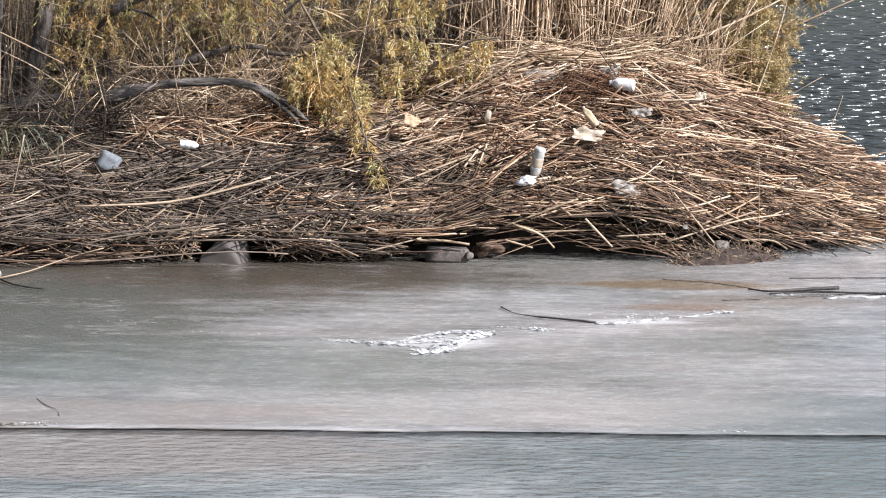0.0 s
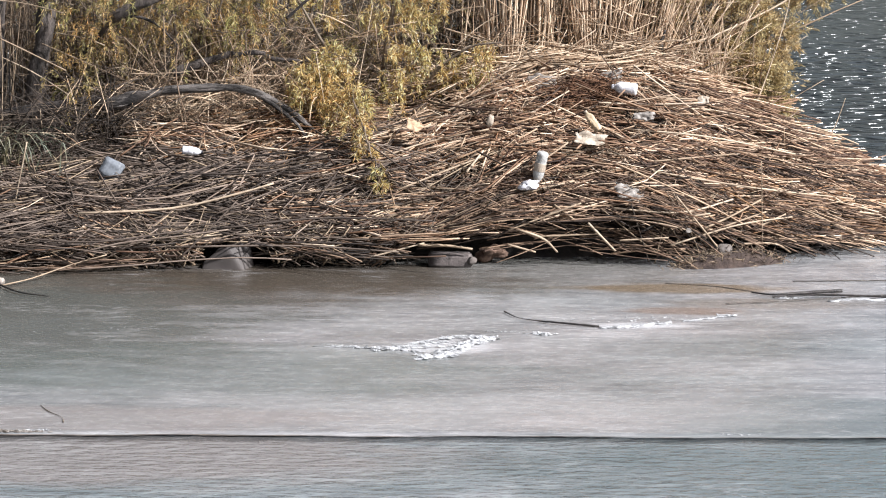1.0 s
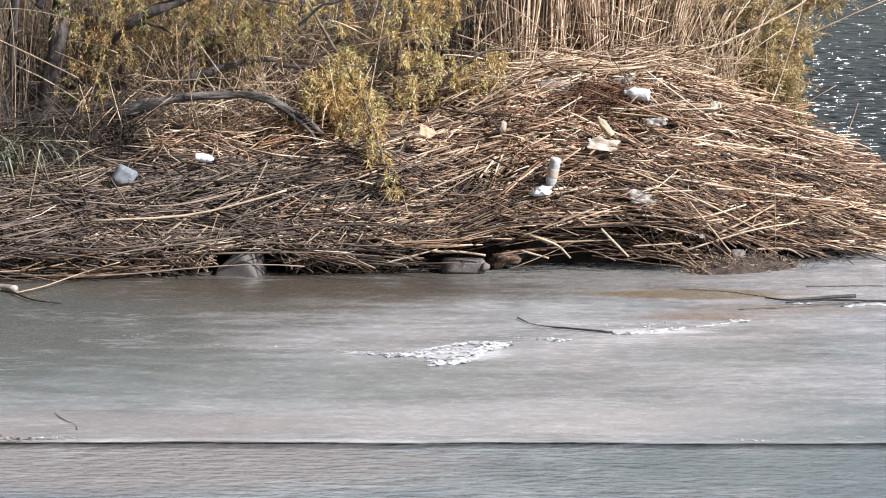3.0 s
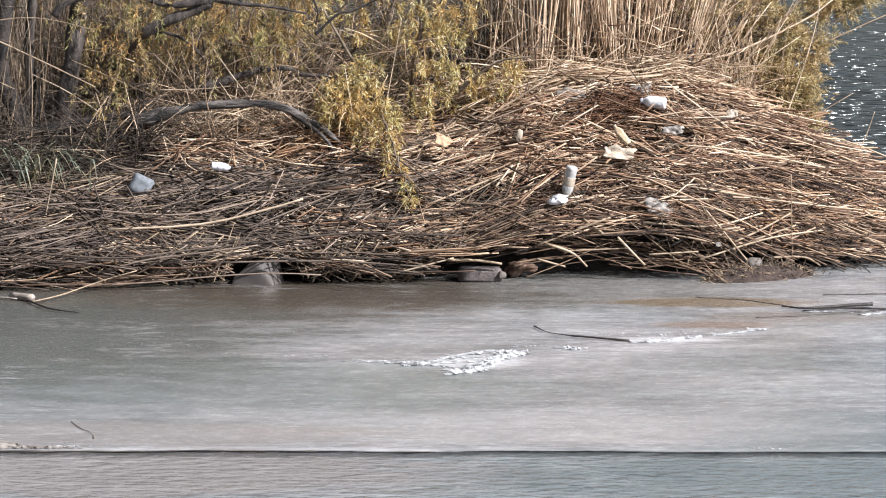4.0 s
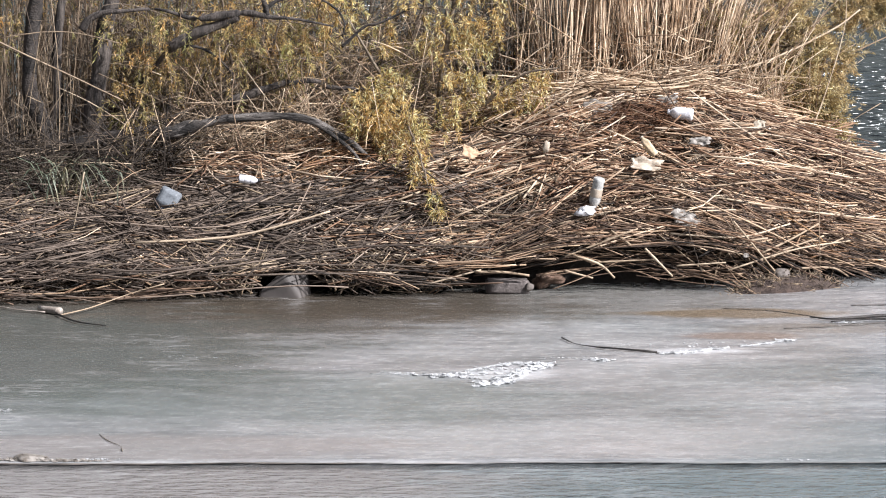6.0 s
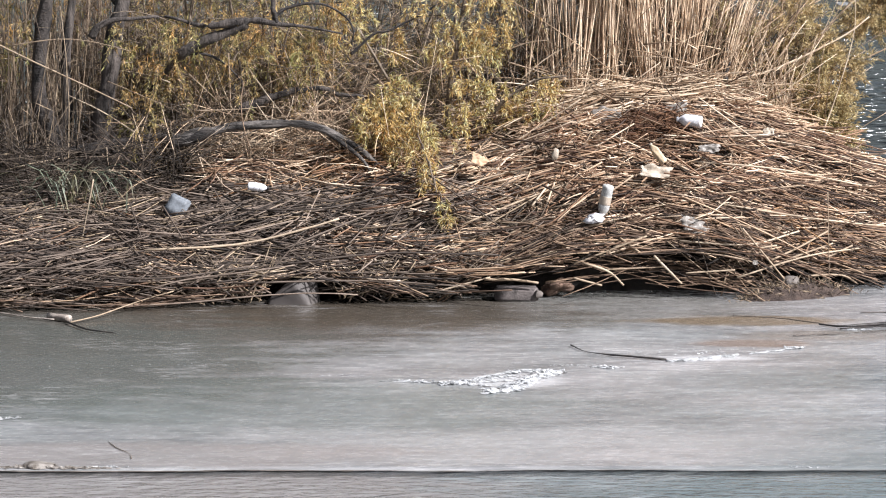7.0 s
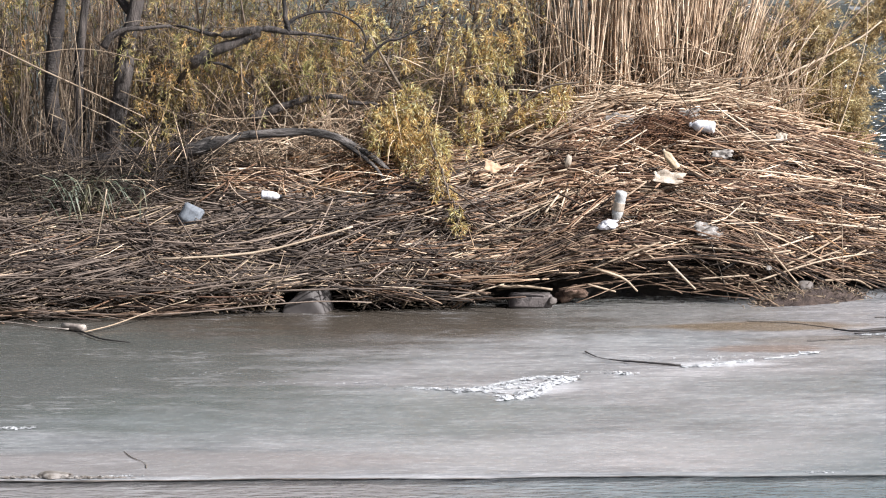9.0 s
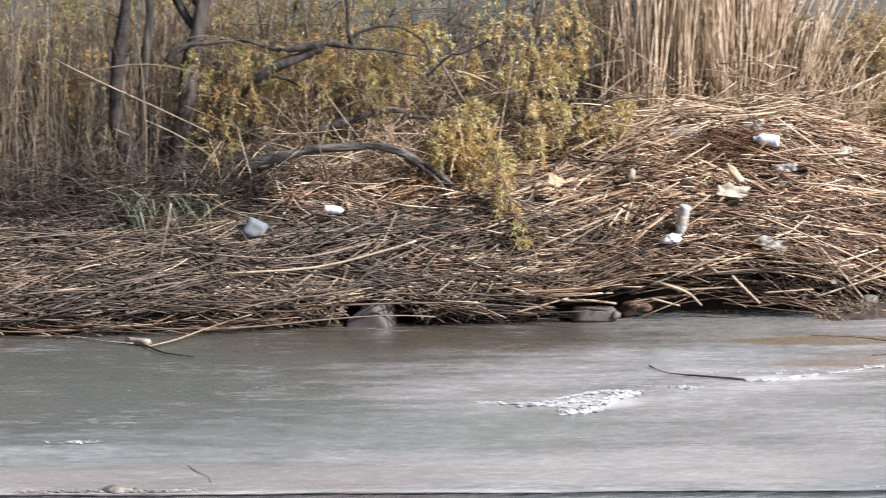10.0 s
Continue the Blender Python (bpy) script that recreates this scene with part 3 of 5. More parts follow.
joined("cane_heap", [
    lying_canes(2300, 12, 0.0, 7.2, 0.9, 4.3, spread=17, wild=0.26, radius=(0.007, 0.014), raft=20),
    lying_canes(900, 38, 0.0, 6.6, 0.9, 4.2, spread=30, wild=0.3, length=(0.25, 0.8), radius=(0.006, 0.012)),
    lying_canes(1400, 16, -2.2, 0.8, 0.5, 3.9, radius=(0.007, 0.014), raft=20),
    lying_canes(120, 13, -0.5, 7.0, -0.05, 0.5, spread=9, wild=0.25, length=(1.0, 3.0)),
    lying_canes(220, 55, -9.0, -4.9, 0.4, 2.0, spread=18, wild=0.3, length=(0.6, 2.4)),
    lying_canes(120, 56, -4.9, -1.5, 0.1, 1.2, spread=14, wild=0.2, length=(0.6, 2.4)),
    lying_canes(60, 53, -4, 0.5, -0.05, 0.75, spread=7, wild=0.0, length=(1.0, 3.4), radius=(0.007, 0.012)),
    lying_canes(800, 14, -3, 6.0, 0.4, 3.8, spread=40, wild=0.4, length=(0.3, 0.9)),
    lying_canes(1100, 18, -4.3, -1.4, 2.6, 4.4, spread=50, wild=0.6, length=(0.4, 1.6), lift=0.4),
    resting_canes(60, 78, -9, -4.6, 0.1, 2.2, 48, 0, (0.7, 2.2)),
    resting_canes(170, 75, -0.8, 5.5, 0.7, 3.8, 30, 5, (0.7, 2.6)),
], M_CANE, reed_pile, 4)
joined("ashen_cane_heap", [
    lying_canes(80, 15, -12, -0.5, -0.02, 0.9, spread=12, wild=0.3, length=(1.0, 3.6), radius=(0.006, 0.0115)),
    lying_canes(560, 19, -12, -0.8, 0.5, 2.7, spread=15, wild=0.3, length=(0.6, 3.2), radius=(0.0065, 0.013)),
    lying_canes(300, 44, -12, -1.5, 0.2, 2.6, spread=45, wild=1.0, length=(0.3, 1.3), radius=(0.0045, 0.009), lift=0.22),
    lying_canes(80, 45, -12, -0.5, -0.12, 0.12, spread=7, wild=0.1, length=(1.2, 3.4), lift=-0.06, sink=0.26, follow=0.4),
    resting_canes(210, 71, -10, -0.4, 0.15, 2.7, 34, 8),
    resting_canes(90, 72, -10, -0.6, 0.0, 0.7, 52, 0, (0.7, 2.2)),
    leaning_canes(75, 90, -9.5, -0.6),
], M_ASHEN, reed_pile, 4)
joined("brown_cane_heap", [
    resting_canes(230, 73, -9, 0.8, 0.1, 2.8, 42, 4),
    resting_canes(190, 76, -9, -4.2, 0.0, 2.2, 48, 0, (0.7, 2.4)),
    resting_canes(70, 77, -4.6, 0.6, 0.0, 0.8, 52, 0, (0.6, 2.0)),
    resting_canes(130, 74, -1.6, 3.4, 0.6, 3.4, 38, 8, (0.6, 2.2)),
    leaning_canes(95, 91, -9.5, -0.4),
    leaning_canes(26, 92, 2.8, 5.6, (0.2, 0.7)),
    leaning_canes(22, 93, -4.1, -3.45, (0.08, 0.35)),
    leaning_canes(20, 94, -2.5, -1.7, (0.08, 0.35)),
    resting_canes(26, 95, -4.0, -3.6, 0.1, 0.45, 12, 0, (0.3, 0.7)),
    resting_canes(30, 96, -2.3, -1.5, 0.1, 0.45, 12, 0, (0.3, 0.8)),
], M_DULL, reed_pile, 4)
joined("crest_cane_heap", [
    lying_canes(950, 46, -0.6, 3.9, 3.3, 4.9, spread=18, wild=0.3, length=(0.5, 2.2), lift=0.55, radius=(0.006, 0.013)),
    lying_canes(560, 47, -1.8, 1.4, 2.2, 3.8, spread=24, wild=0.4, length=(0.4, 1.8), lift=0.22, radius=(0.006, 0.012)),
], M_STAND, reed_pile, 4)
joined("dark_brown_cane_heap", [lying_canes(260, 28, 0.0, 7.2, 0.3, 1.0, spread=13), lying_canes(330, 57, -0.5, 7.0, -0.05, 0.5, spread=10, wild=0.25, length=(0.8, 3.0)), lying_canes(160, 58, -9.0, -4.9, 0.3, 1.4, spread=16, wild=0.3, length=(0.6, 2.4)), lying_canes(450, 52, 2.6, 5.8, 1.3, 3.4, spread=16, lift=0.15, radius=(0.006, 0.0125)), lying_canes(150, 48, -12, 0.3, -0.1, 0.15, spread=8, wild=0.2, length=(0.8, 3.0), lift=-0.04, sink=0.28, follow=0.4), lying_canes(90, 49, 0.2, 1.5, 0.05, 0.7, spread=12, wild=0.3, lift=-0.08, sink=0.42, hollow=0.0, follow=0.3), lying_canes(80, 50, 0.9, 3.5, 0.08, 0.36, spread=6, wild=0.15, length=(0.6, 2.0), lift=-0.22, sink=0.55, hollow=0.0, follow=0.1), lying_canes(520, 39, 2.4, 6.0, 0.15, 1.3, spread=15, lift=0.16, radius=(0.006, 0.0125)), lying_canes(900, 37, -1.0, 7.0, 0.9, 4.2, spread=18, lift=0.04, sink=0.12), lying_canes(80, 36, 0.2, 3.6, 0.45, 0.9, spread=10, lift=-0.02, sink=0.45, hollow=0.0), lying_canes(800, 29, -2.5, 7.0, 0.15, 1.25, spread=13, lift=0.1, sink=0.1, radius=(0.006, 0.0125))], M_DARK_BROWN, reed_pile, 4)
joined("golden_cane_heap", [lying_canes(1000, 51, -4.3, -1.4, 3.2, 6.0, spread=55, wild=0.6, length=(0.4, 1.6), lift=0.45, radius=(0.006, 0.011)), lying_canes(330, 41, -4.2, -1.2, 2.4, 4.3, spread=55, wild=0.7, length=(0.4, 1.6), lift=0.4), lying_canes(300, 34, 3.8, 6.4, 0.05, 0.9, spread=20, wild=0.3, length=(0.4, 1.6), lift=0.22)], M_GOLDEN, reed_pile, 4)


def leaf_scraps(name, n, seed, x0, x1, s0, s1, mat, lift=0.2):
    """Dry papery leaf blades caught between the canes."""
    rng = np.random.default_rng(seed)
    x = rng.uniform(x0, x1, n)
    y = bank(x) + rng.uniform(s0, s1, n)
    base = np.stack([x, y, pile(x, y) + rng.uniform(-0.02, lift, n)], -1)
    a = rng.normal(0, 0.6, n) + np.pi * (rng.uniform(0, 1, n) < 0.5)
    along = unit(np.stack([np.cos(a), np.sin(a) * 0.6, rng.normal(-0.05, 0.3, n)], -1))
    across = unit(np.cross(along, rng.normal(size=(n, 3)) + [0, -0.5, 0.8]))
    v, f = leaf_faces(base, along, across, rng.uniform(0.08, 0.34, n), rng.uniform(0.010, 0.024, n))
    ob = link_mesh(name, v, f, mat, reed_pile, smooth=False)
    ob["kind"] = "stuff"
    return ob


leaf_scraps("dry_leaf_litter", 1500, 501, -0.8, 6.4, 0.5, 4.4, M_CANE)
leaf_scraps("dry_leaf_litter", 1100, 502, -10, -0.6, 0.3, 3.4, M_ASHEN)


def cane_mesh(bend, wobble, seed, mat):
    """One cane of unit length along x, with swollen joints."""
    rng = np.random.default_rng(seed)
    k = 9
    f = np.linspace(-0.5, 0.5, k)
    c = np.stack([f, bend * (4 * f * f - 0.5) + rng.normal(0, wobble, k), 0.6 * bend * (0.5 - 4 * f * f)], -1)
    r = np.full(k, 0.0105) * np.linspace(1.1, 0.8, k)
    r[2::3] *= 1.18
    v, faces = tubes(c[None], r[None], 5)
    me = bpy.data.meshes.new("cane")
    me.from_pydata(v, [], faces)
    for p in me.polygons:
        p.use_smooth = True
    me.materials.append(mat)
    return me


def top_canes(n, x0, x1, s0, s1, seed, mat):
    """The uppermost canes of the pile, each one a piece of its own."""
    rng = np.random.default_rng(seed)
    kinds = [cane_mesh(b, w, i, mat) for i, (b, w) in enumerate([(0.0, 0.002), (0.03, 0.003), (-0.03, 0.003), (0.06, 0.002), (-0.05, 0.004), (0.015, 0.004)])]
    c, _ = lying_canes(n, seed, x0, x1, s0, s1, spread=13, wild=0.2, length=(0.8, 2.6), lift=0.05, k=3, follow=0.0)
    for line in c:
        a, b = Vector(line[0]), Vector(line[2])
        if abs(b.x - a.x) < 0.6 * (b - a).length:
            continue
        ob = new("cane", kinds[rng.integers(0, 6)])
        ob.parent = reed_pile
        turn = (b - a).to_track_quat("X", "Z")
        ob.matrix_basis = Matrix.LocRotScale((a + b) / 2 + Vector((0, -0.03, 0.13)), turn, ((b - a).length, 1, 1))


top_canes(250, -0.6, 6.2, 0.1, 3.6, 201, M_CANE_PIECE)
top_canes(175, -8.0, -0.4, 0.05, 3.0, 205, M_ASHEN_PIECE)


def cane(points, radius, mat=None):
    """A long cane that stands out on the pile."""
    k = 10
    c = spline(points, k) + [0, -0.14, 0.05]
    r = np.full(k, radius) * np.linspace(1.05, 0.8, k)
    r[3::3] *= 1.12
    v, f = tubes(c[None], r[None], 6)
    return link_mesh("cane", v, f, mat or (M_ASHEN_PIECE if points[0][0] < -1.6 else M_PALE_CANE), reed_pile)


cane([(-5.06, 38.06, 0.67), (-3.80, 38.27, 0.71), (-2.88, 38.64, 0.87), (-2.41, 38.72, 1.00)], 0.018, M_PALE_CANE)
cane([(-6.25, 37.35, 0.08), (-5.32, 37.35, 0.02), (-4.45, 37.35, 0.06), (-3.55, 37.38, 0.14), (-2.75, 37.42, 0.18), (-2.1, 37.5, 0.14)], 0.011)
cane([(-5.06, 37.4, 0.2), (-4.43, 37.4, 0.37), (-3.65, 37.45, 0.46), (-2.95, 37.5, 0.55)], 0.012)
cane([(-3.62, 37.45, 0.16), (-3.2, 37.5, 0.56), (-2.85, 37.6, 0.92)], 0.011)
cane([(-0.38, 37.88, 0.28), (0.01, 37.91, 0.27), (0.36, 37.93, 0.22)], 0.020)
cane([(0.96, 37.97, 0.50), (1.33, 37.99, 0.36), (1.53, 38.01, 0.17)], 0.018)
cane([(0.75, 38.40, 0.85), (1.30, 38.51, 0.97), (1.78, 38.67, 1.06)], 0.018)
cane([(1.49, 38.29, 0.78), (1.77, 38.09, 0.60)], 0.018)
cane([(1.95, 38.06, 0.57), (2.33, 38.06, 0.18)], 0.018)
cane([(-1.12, 37.81, 0.10), (-0.30, 37.88, 0.31)], 0.013)
cane([(-3.14, 37.84, 0.50), (-1.75, 38.05, 0.62), (-0.19, 38.06, 0.59)], 0.014)
cane([(-3.81, 37.59, 0.29), (-2.04, 37.73, 0.29), (-0.65, 37.85, 0.19)], 0.014)
cane([(-6.04, 37.53, 0.44), (-4.80, 37.51, 0.37), (-3.52, 37.81, 0.49)], 0.014)
cane([(-5.73, 38.66, 0.88), (-4.12, 38.42, 0.82), (-3.06, 38.82, 0.96)], 0.013)
cane([(-3.88, 39.11, 1.07), (-2.67, 38.94, 1.11), (-1.82, 39.48, 1.20)], 0.013)
cane([(-1.48, 39.13, 1.09), (-0.37, 39.74, 1.42), (0.60, 39.64, 1.65)], 0.015)
cane([(-0.67, 38.65, 0.93), (0.36, 39.21, 1.26), (1.32, 39.46, 1.55)], 0.014)
cane([(0.28, 39.04, 1.12), (0.52, 39.31, 1.39)], 0.016)
cane([(2.31, 38.28, 0.74), (3.26, 38.38, 0.67), (4.02, 38.92, 0.77)], 0.014)
cane([(2.54, 39.76, 1.65), (3.75, 39.65, 1.55), (5.07, 40.43, 1.20)], 0.014)
cane([(2.89, 38.87, 1.17), (4.37, 39.19, 0.89), (5.87, 40.10, 0.60)], 0.014)
cane([(2.24, 40.24, 1.95), (3.27, 40.85, 1.96), (4.25, 41.47, 1.81)], 0.014)
cane([(1.47, 41.90, 2.46), (2.32, 41.96, 2.63), (3.62, 42.24, 2.67)], 0.017)
cane([(0.96, 42.05, 2.35), (1.94, 40.94, 2.44), (3.45, 42.17, 2.42)], 0.014)
cane([(3.58, 38.32, 0.46), (4.00, 38.65, 0.59), (4.44, 39.06, 0.75)], 0.015)
cane([(3.10, 38.14, 0.25), (4.07, 38.50, 0.48), (4.92, 39.05, 0.51)], 0.013)
cane([(4.95, 39.30, 0.63), (5.52, 39.27, 0.36), (6.05, 39.57, 0.07)], 0.015)
cane([(-4.53, 39.98, 1.28), (-4.03, 39.91, 1.23), (-3.49, 39.45, 1.22)], 0.014)
cane([(-5.53, 40.28, 1.34), (-5.08, 39.81, 1.27), (-4.78, 39.70, 1.18)], 0.012)
cane([(-4.98, 39.51, 1.07), (-4.54, 38.23, 0.79)], 0.012)
cane([(-5.46, 39.57, 1.11), (-5.13, 38.27, 0.81)], 0.011)
cane([(-4.30, 39.96, 1.25), (-3.93, 38.83, 0.97)], 0.010)
cane([(-2.89, 38.77, 0.96), (-2.73, 39.47, 1.29)], 0.012)
cane([(-3.17, 38.21, 0.65), (-1.81, 39.25, 1.07)], 0.013)
cane([(1.22, 38.04, 0.38), (2.12, 38.10, 0.41)], 0.012)
cane([(2.39, 38.11, 0.32), (3.07, 38.18, 0.35)], 0.012)
cane([(2.52, 38.08, 0.61), (2.99, 38.10, 0.55), (3.45, 38.27, 0.41)], 0.012)
cane([(3.16, 38.10, 0.94), (3.80, 38.32, 0.15)], 0.014)
cane([(0.85, 37.91, 0.29), (1.23, 37.94, 0.18)], 0.015)
cane([(4.06, 38.42, 0.22), (4.57, 38.60, 0.20), (4.83, 38.75, 0.05)], 0.015)
cane([(3.79, 38.50, 0.43), (4.47, 38.72, 0.63)], 0.013)
cane([(4.38, 38.75, 0.42), (4.77, 38.95, 0.56)], 0.013)
cane([(2.90, 38.82, 1.32), (4.11, 39.72, 1.30)], 0.013)
cane([(1.39, 38.05, 0.69), (1.85, 38.08, 0.84)], 0.014)
cane([(4.38, 38.66, 1.36), (4.42, 38.66, 0.19)], 0.007)
cane([(0.85, 37.94, 0.48), (1.32, 37.96, 0.66), (1.78, 38.00, 0.83)], 0.013)
cane([(3.30, 38.18, 0.64), (3.65, 38.30, 0.67)], 0.013)


# ---------------------------------------------------------------- standing reeds
def standing(n, seed, place, height, lean, radius=(0.005, 0.009), fan=0.0, fan_x=0.0, k=5):
    rng = np.random.default_rng(seed)
    xy = place(rng, n)
    x, y = xy[:, 0], xy[:, 1]
    h = rng.uniform(*height, n)
    wide = np.where(rng.uniform(0, 1, n) < 0.2, 2.6, 1.0)
    x = x + 0.16 * np.sin(x * 9 + 2 * y) + 0.1 * np.sin(x * 21)
    lx = rng.normal(0, lean, n) * wide + 0.07 * np.sin(x * 5.1 + 1) + fan * np.clip(x - fan_x, 0, None)
    ly = rng.normal(0, lean, n)
    sway = rng.normal(0, 0.035, n) * h
    f = np.linspace(0, 1, k)
    c = np.zeros((n, k, 3))
    c[:, :, 0] = x[:, None] + (h * lx)[:, None] * f ** 1.3 + sway[:, None] * np.sin(f * 3.1)
    c[:, :, 1] = y[:, None] + (h * ly)[:, None] * f ** 1.3
    c[:, :, 2] = pile(x, y)[:, None] - 0.12 + h[:, None] * f * (1 - 0.15 * (lx * lx)[:, None])
    r = rng.uniform(*radius, n)[:, None] * np.linspace(1.1, 0.55, k)
    return c, r


def box_place(x0, x1, s0, s1):
    def place(rng, n):
        x = rng.uniform(x0, x1, n)
        return np.stack([x, bank(x) + rng.uniform(s0, s1, n)], -1)
    return place


def dry_blades(c, seed, per, mat_len=(0.15, 0.4), droop=0.5):
    """Dry leaf blades along standing stems."""
    rng = np.random.default_rng(seed)
    n, k, _ = c.shape
    i = rng.integers(0, n, n * per)
    f = rng.uniform(0.15, 1, n * per) * (k - 1)
    j = np.minimum(f.astype(int), k - 2)
    base = c[i, j] + (c[i, j + 1] - c[i, j]) * (f - j)[:, None]
    a = rng.uniform(0, 2 * np.pi, len(i))
    along = unit(np.stack([np.cos(a), np.sin(a), rng.normal(0.1, droop, len(i))], -1))
    across = unit(np.cross(along, rng.normal(size=(len(i), 3))))
    return leaf_faces(base, along, across, rng.uniform(*mat_len, len(i)), rng.uniform(0.008, 0.018, len(i)))


def reed_bed(name, label, sets, mat, blades, seed, single=None):
    """A stand of reeds; single: a material for the foremost stems, which are pieces of their own."""
    thing = new(name)
    tagged(thing, label, "reeds", kind="" if single else "stuff")
    if single:
        for c, r in zip(*sets[0]):
            v, f = tubes(c[None], r[None], 5)
            link_mesh("stem", v, f, single, thing)
    joined("stems", sets[1:] if single else sets, mat, thing)
    vs, fs, n = [], [], 0
    for c, r in sets:
        v, f = dry_blades(c, seed, blades)
        vs.append(v)
        fs += [[q + n for q in t] for t in f]
        n += len(v)
    ob = link_mesh("blades", np.vstack(vs), fs, mat, thing, smooth=False)
    ob["kind"] = "stuff"
    return thing


def cluster_place(x0, x1, s0, s1, clusters, wide):
    """Stems that stand in bunches with gaps between them."""
    def place(rng, n):
        cx, cs = rng.uniform(x0, x1, clusters), rng.uniform(s0, s1, clusters)
        i = rng.integers(0, clusters, n)
        x = cx[i] + rng.normal(0, wide, n)
        return np.stack([x, bank(x) + cs[i] + rng.normal(0, wide, n)], -1)
    return place


reed_bed("standing_reeds", "dense stand of dry pale reed stems behind the mound", [
    standing(130, 21, cluster_place(0.75, 2.5, 3.9, 4.7, 22, 0.07), (2.2, 3.6), 0.045, (0.009, 0.015)),
    standing(150, 27, cluster_place(0.5, 2.7, 4.5, 5.6, 20, 0.1), (2.2, 3.6), 0.07, (0.008, 0.013)),
    standing(130, 22, cluster_place(2.2, 3.9, 3.7, 5.2, 30, 0.08), (1.2, 2.8), 0.15, (0.007, 0.013), fan=0.30, fan_x=2.2),
    standing(80, 30, cluster_place(3.5, 4.5, 3.6, 4.9, 22, 0.09), (0.5, 1.6), 0.28, (0.005, 0.009), fan=0.16, fan_x=3.4),
    standing(60, 83, box_place(0.5, 3.4, 3.9, 5.0), (0.8, 2.6), 0.5, (0.006, 0.011)),
    standing(16, 28, box_place(0.0, 0.9, 4.0, 4.6), (0.8, 2.4), 0.12, (0.008, 0.012)),
], M_STAND, 1, 31, M_STAND_PIECE)
# Backing reeds coloured darker to paint the shade inside the stand.
reed_bed("shade_brown_reeds", "brown reeds deep in the stand, shade put into their colour", [
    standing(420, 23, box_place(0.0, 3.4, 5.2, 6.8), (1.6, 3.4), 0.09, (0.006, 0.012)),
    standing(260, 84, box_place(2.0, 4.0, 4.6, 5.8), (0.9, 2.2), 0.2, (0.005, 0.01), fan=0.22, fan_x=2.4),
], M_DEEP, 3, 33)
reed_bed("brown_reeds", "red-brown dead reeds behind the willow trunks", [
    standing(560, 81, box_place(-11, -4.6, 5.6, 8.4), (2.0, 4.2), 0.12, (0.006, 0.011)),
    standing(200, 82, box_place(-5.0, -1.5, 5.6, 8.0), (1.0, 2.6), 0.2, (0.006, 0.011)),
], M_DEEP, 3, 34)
reed_bed("weathered_reeds", "brown weathered reeds standing among the willows", [
    standing(1050, 23, box_place(-13, -5.5, 4.5, 8.5), (1.8, 4.0), 0.09),
    standing(700, 26, box_place(-5.5, 0.3, 5.6, 8.5), (0.6, 2.6), 0.25, (0.006, 0.011)),
    standing(420, 24, box_place(-13, -6.2, 3.0, 5.0), (1.2, 3.2), 0.10),
    standing(700, 25, box_place(-4.6, -1.2, 2.8, 5.0), (0.25, 0.9), 0.5, (0.003, 0.006)),
], M_DULL, 3, 32)


def stalk(points, radius):
    """A single dry reed stalk that leans or stands clear of the rest."""
    k = 12
    c = spline(points, k)
    r = np.full(k, radius) * np.linspace(1.1, 0.6, k)
    r[2::3] *= 1.1
    v, f = tubes(c[None], r[None], 6)
    ob = link_mesh("reed_stalk", v, f, M_PALE_CANE)
    return tagged(ob, "single dry pale reed stalk leaning over the pile", "reed", "single reed stalks")


stalk([(-5.85, 38.62, 1.61), (-6.02, 38.61, 0.81), (-6.17, 38.58, 0.09)], 0.010)
stalk([(-7.72, 40.3, 3.5), (-7.02, 40.33, 3.14), (-6.29, 40.36, 2.79), (-5.53, 40.4, 2.41)], 0.014)
stalk([(-7.3, 40.3, 3.33), (-6.6, 40.35, 3.42), (-6.1, 40.4, 3.38), (-5.55, 40.44, 3.24)], 0.009)
stalk([(-4.14, 40.76, 3.17), (-4.12, 40.76, 2.34)], 0.009)
stalk([(-3.33, 40.93, 3.19), (-3.13, 40.94, 2.65), (-2.87, 40.97, 2.16)], 0.008)
stalk([(-2.62, 40.69, 2.51), (-3.19, 40.64, 2.18), (-3.48, 40.61, 1.81)], 0.009)
stalk([(-4.64, 40.72, 2.33), (-4.03, 40.77, 2.34), (-3.60, 40.80, 2.38)], 0.008)
stalk([(-5.44, 40.75, 1.94), (-6.00, 40.70, 2.32), (-6.49, 40.66, 2.57)], 0.009)
stalk([(-5.93, 40.81, 2.76), (-5.20, 40.87, 2.43), (-4.58, 40.92, 2.14)], 0.008)
stalk([(-3.87, 40.89, 2.94), (-3.46, 40.91, 2.36), (-3.05, 40.96, 1.85)], 0.007)
stalk([(-4.73, 40.81, 2.86), (-4.20, 40.86, 2.32), (-3.71, 40.90, 1.73)], 0.007)
stalk([(-0.06, 41.90, 2.91), (0.45, 41.93, 2.75), (1.00, 41.98, 2.58)], 0.012)
stalk([(-0.08, 41.80, 3.09), (0.23, 41.82, 3.20), (0.53, 41.84, 3.24)], 0.011)
stalk([(0.11, 41.91, 2.62), (0.53, 41.94, 2.96), (0.99, 41.97, 3.21)], 0.009)
stalk([(4.68, 42.36, 1.63), (4.96, 42.51, 2.38), (5.21, 42.67, 3.23), (5.22, 42.67, 3.83)], 0.010)
stalk([(3.60, 42.53, 2.41), (3.77, 42.60, 2.88), (3.97, 42.67, 3.56)], 0.009)
stalk([(3.35, 42.04, 2.33), (3.52, 42.10, 2.46)], 0.015)
stalk([(5.72, 41.38, 1.36), (5.84, 41.45, 1.62), (5.95, 41.52, 1.92)], 0.008)
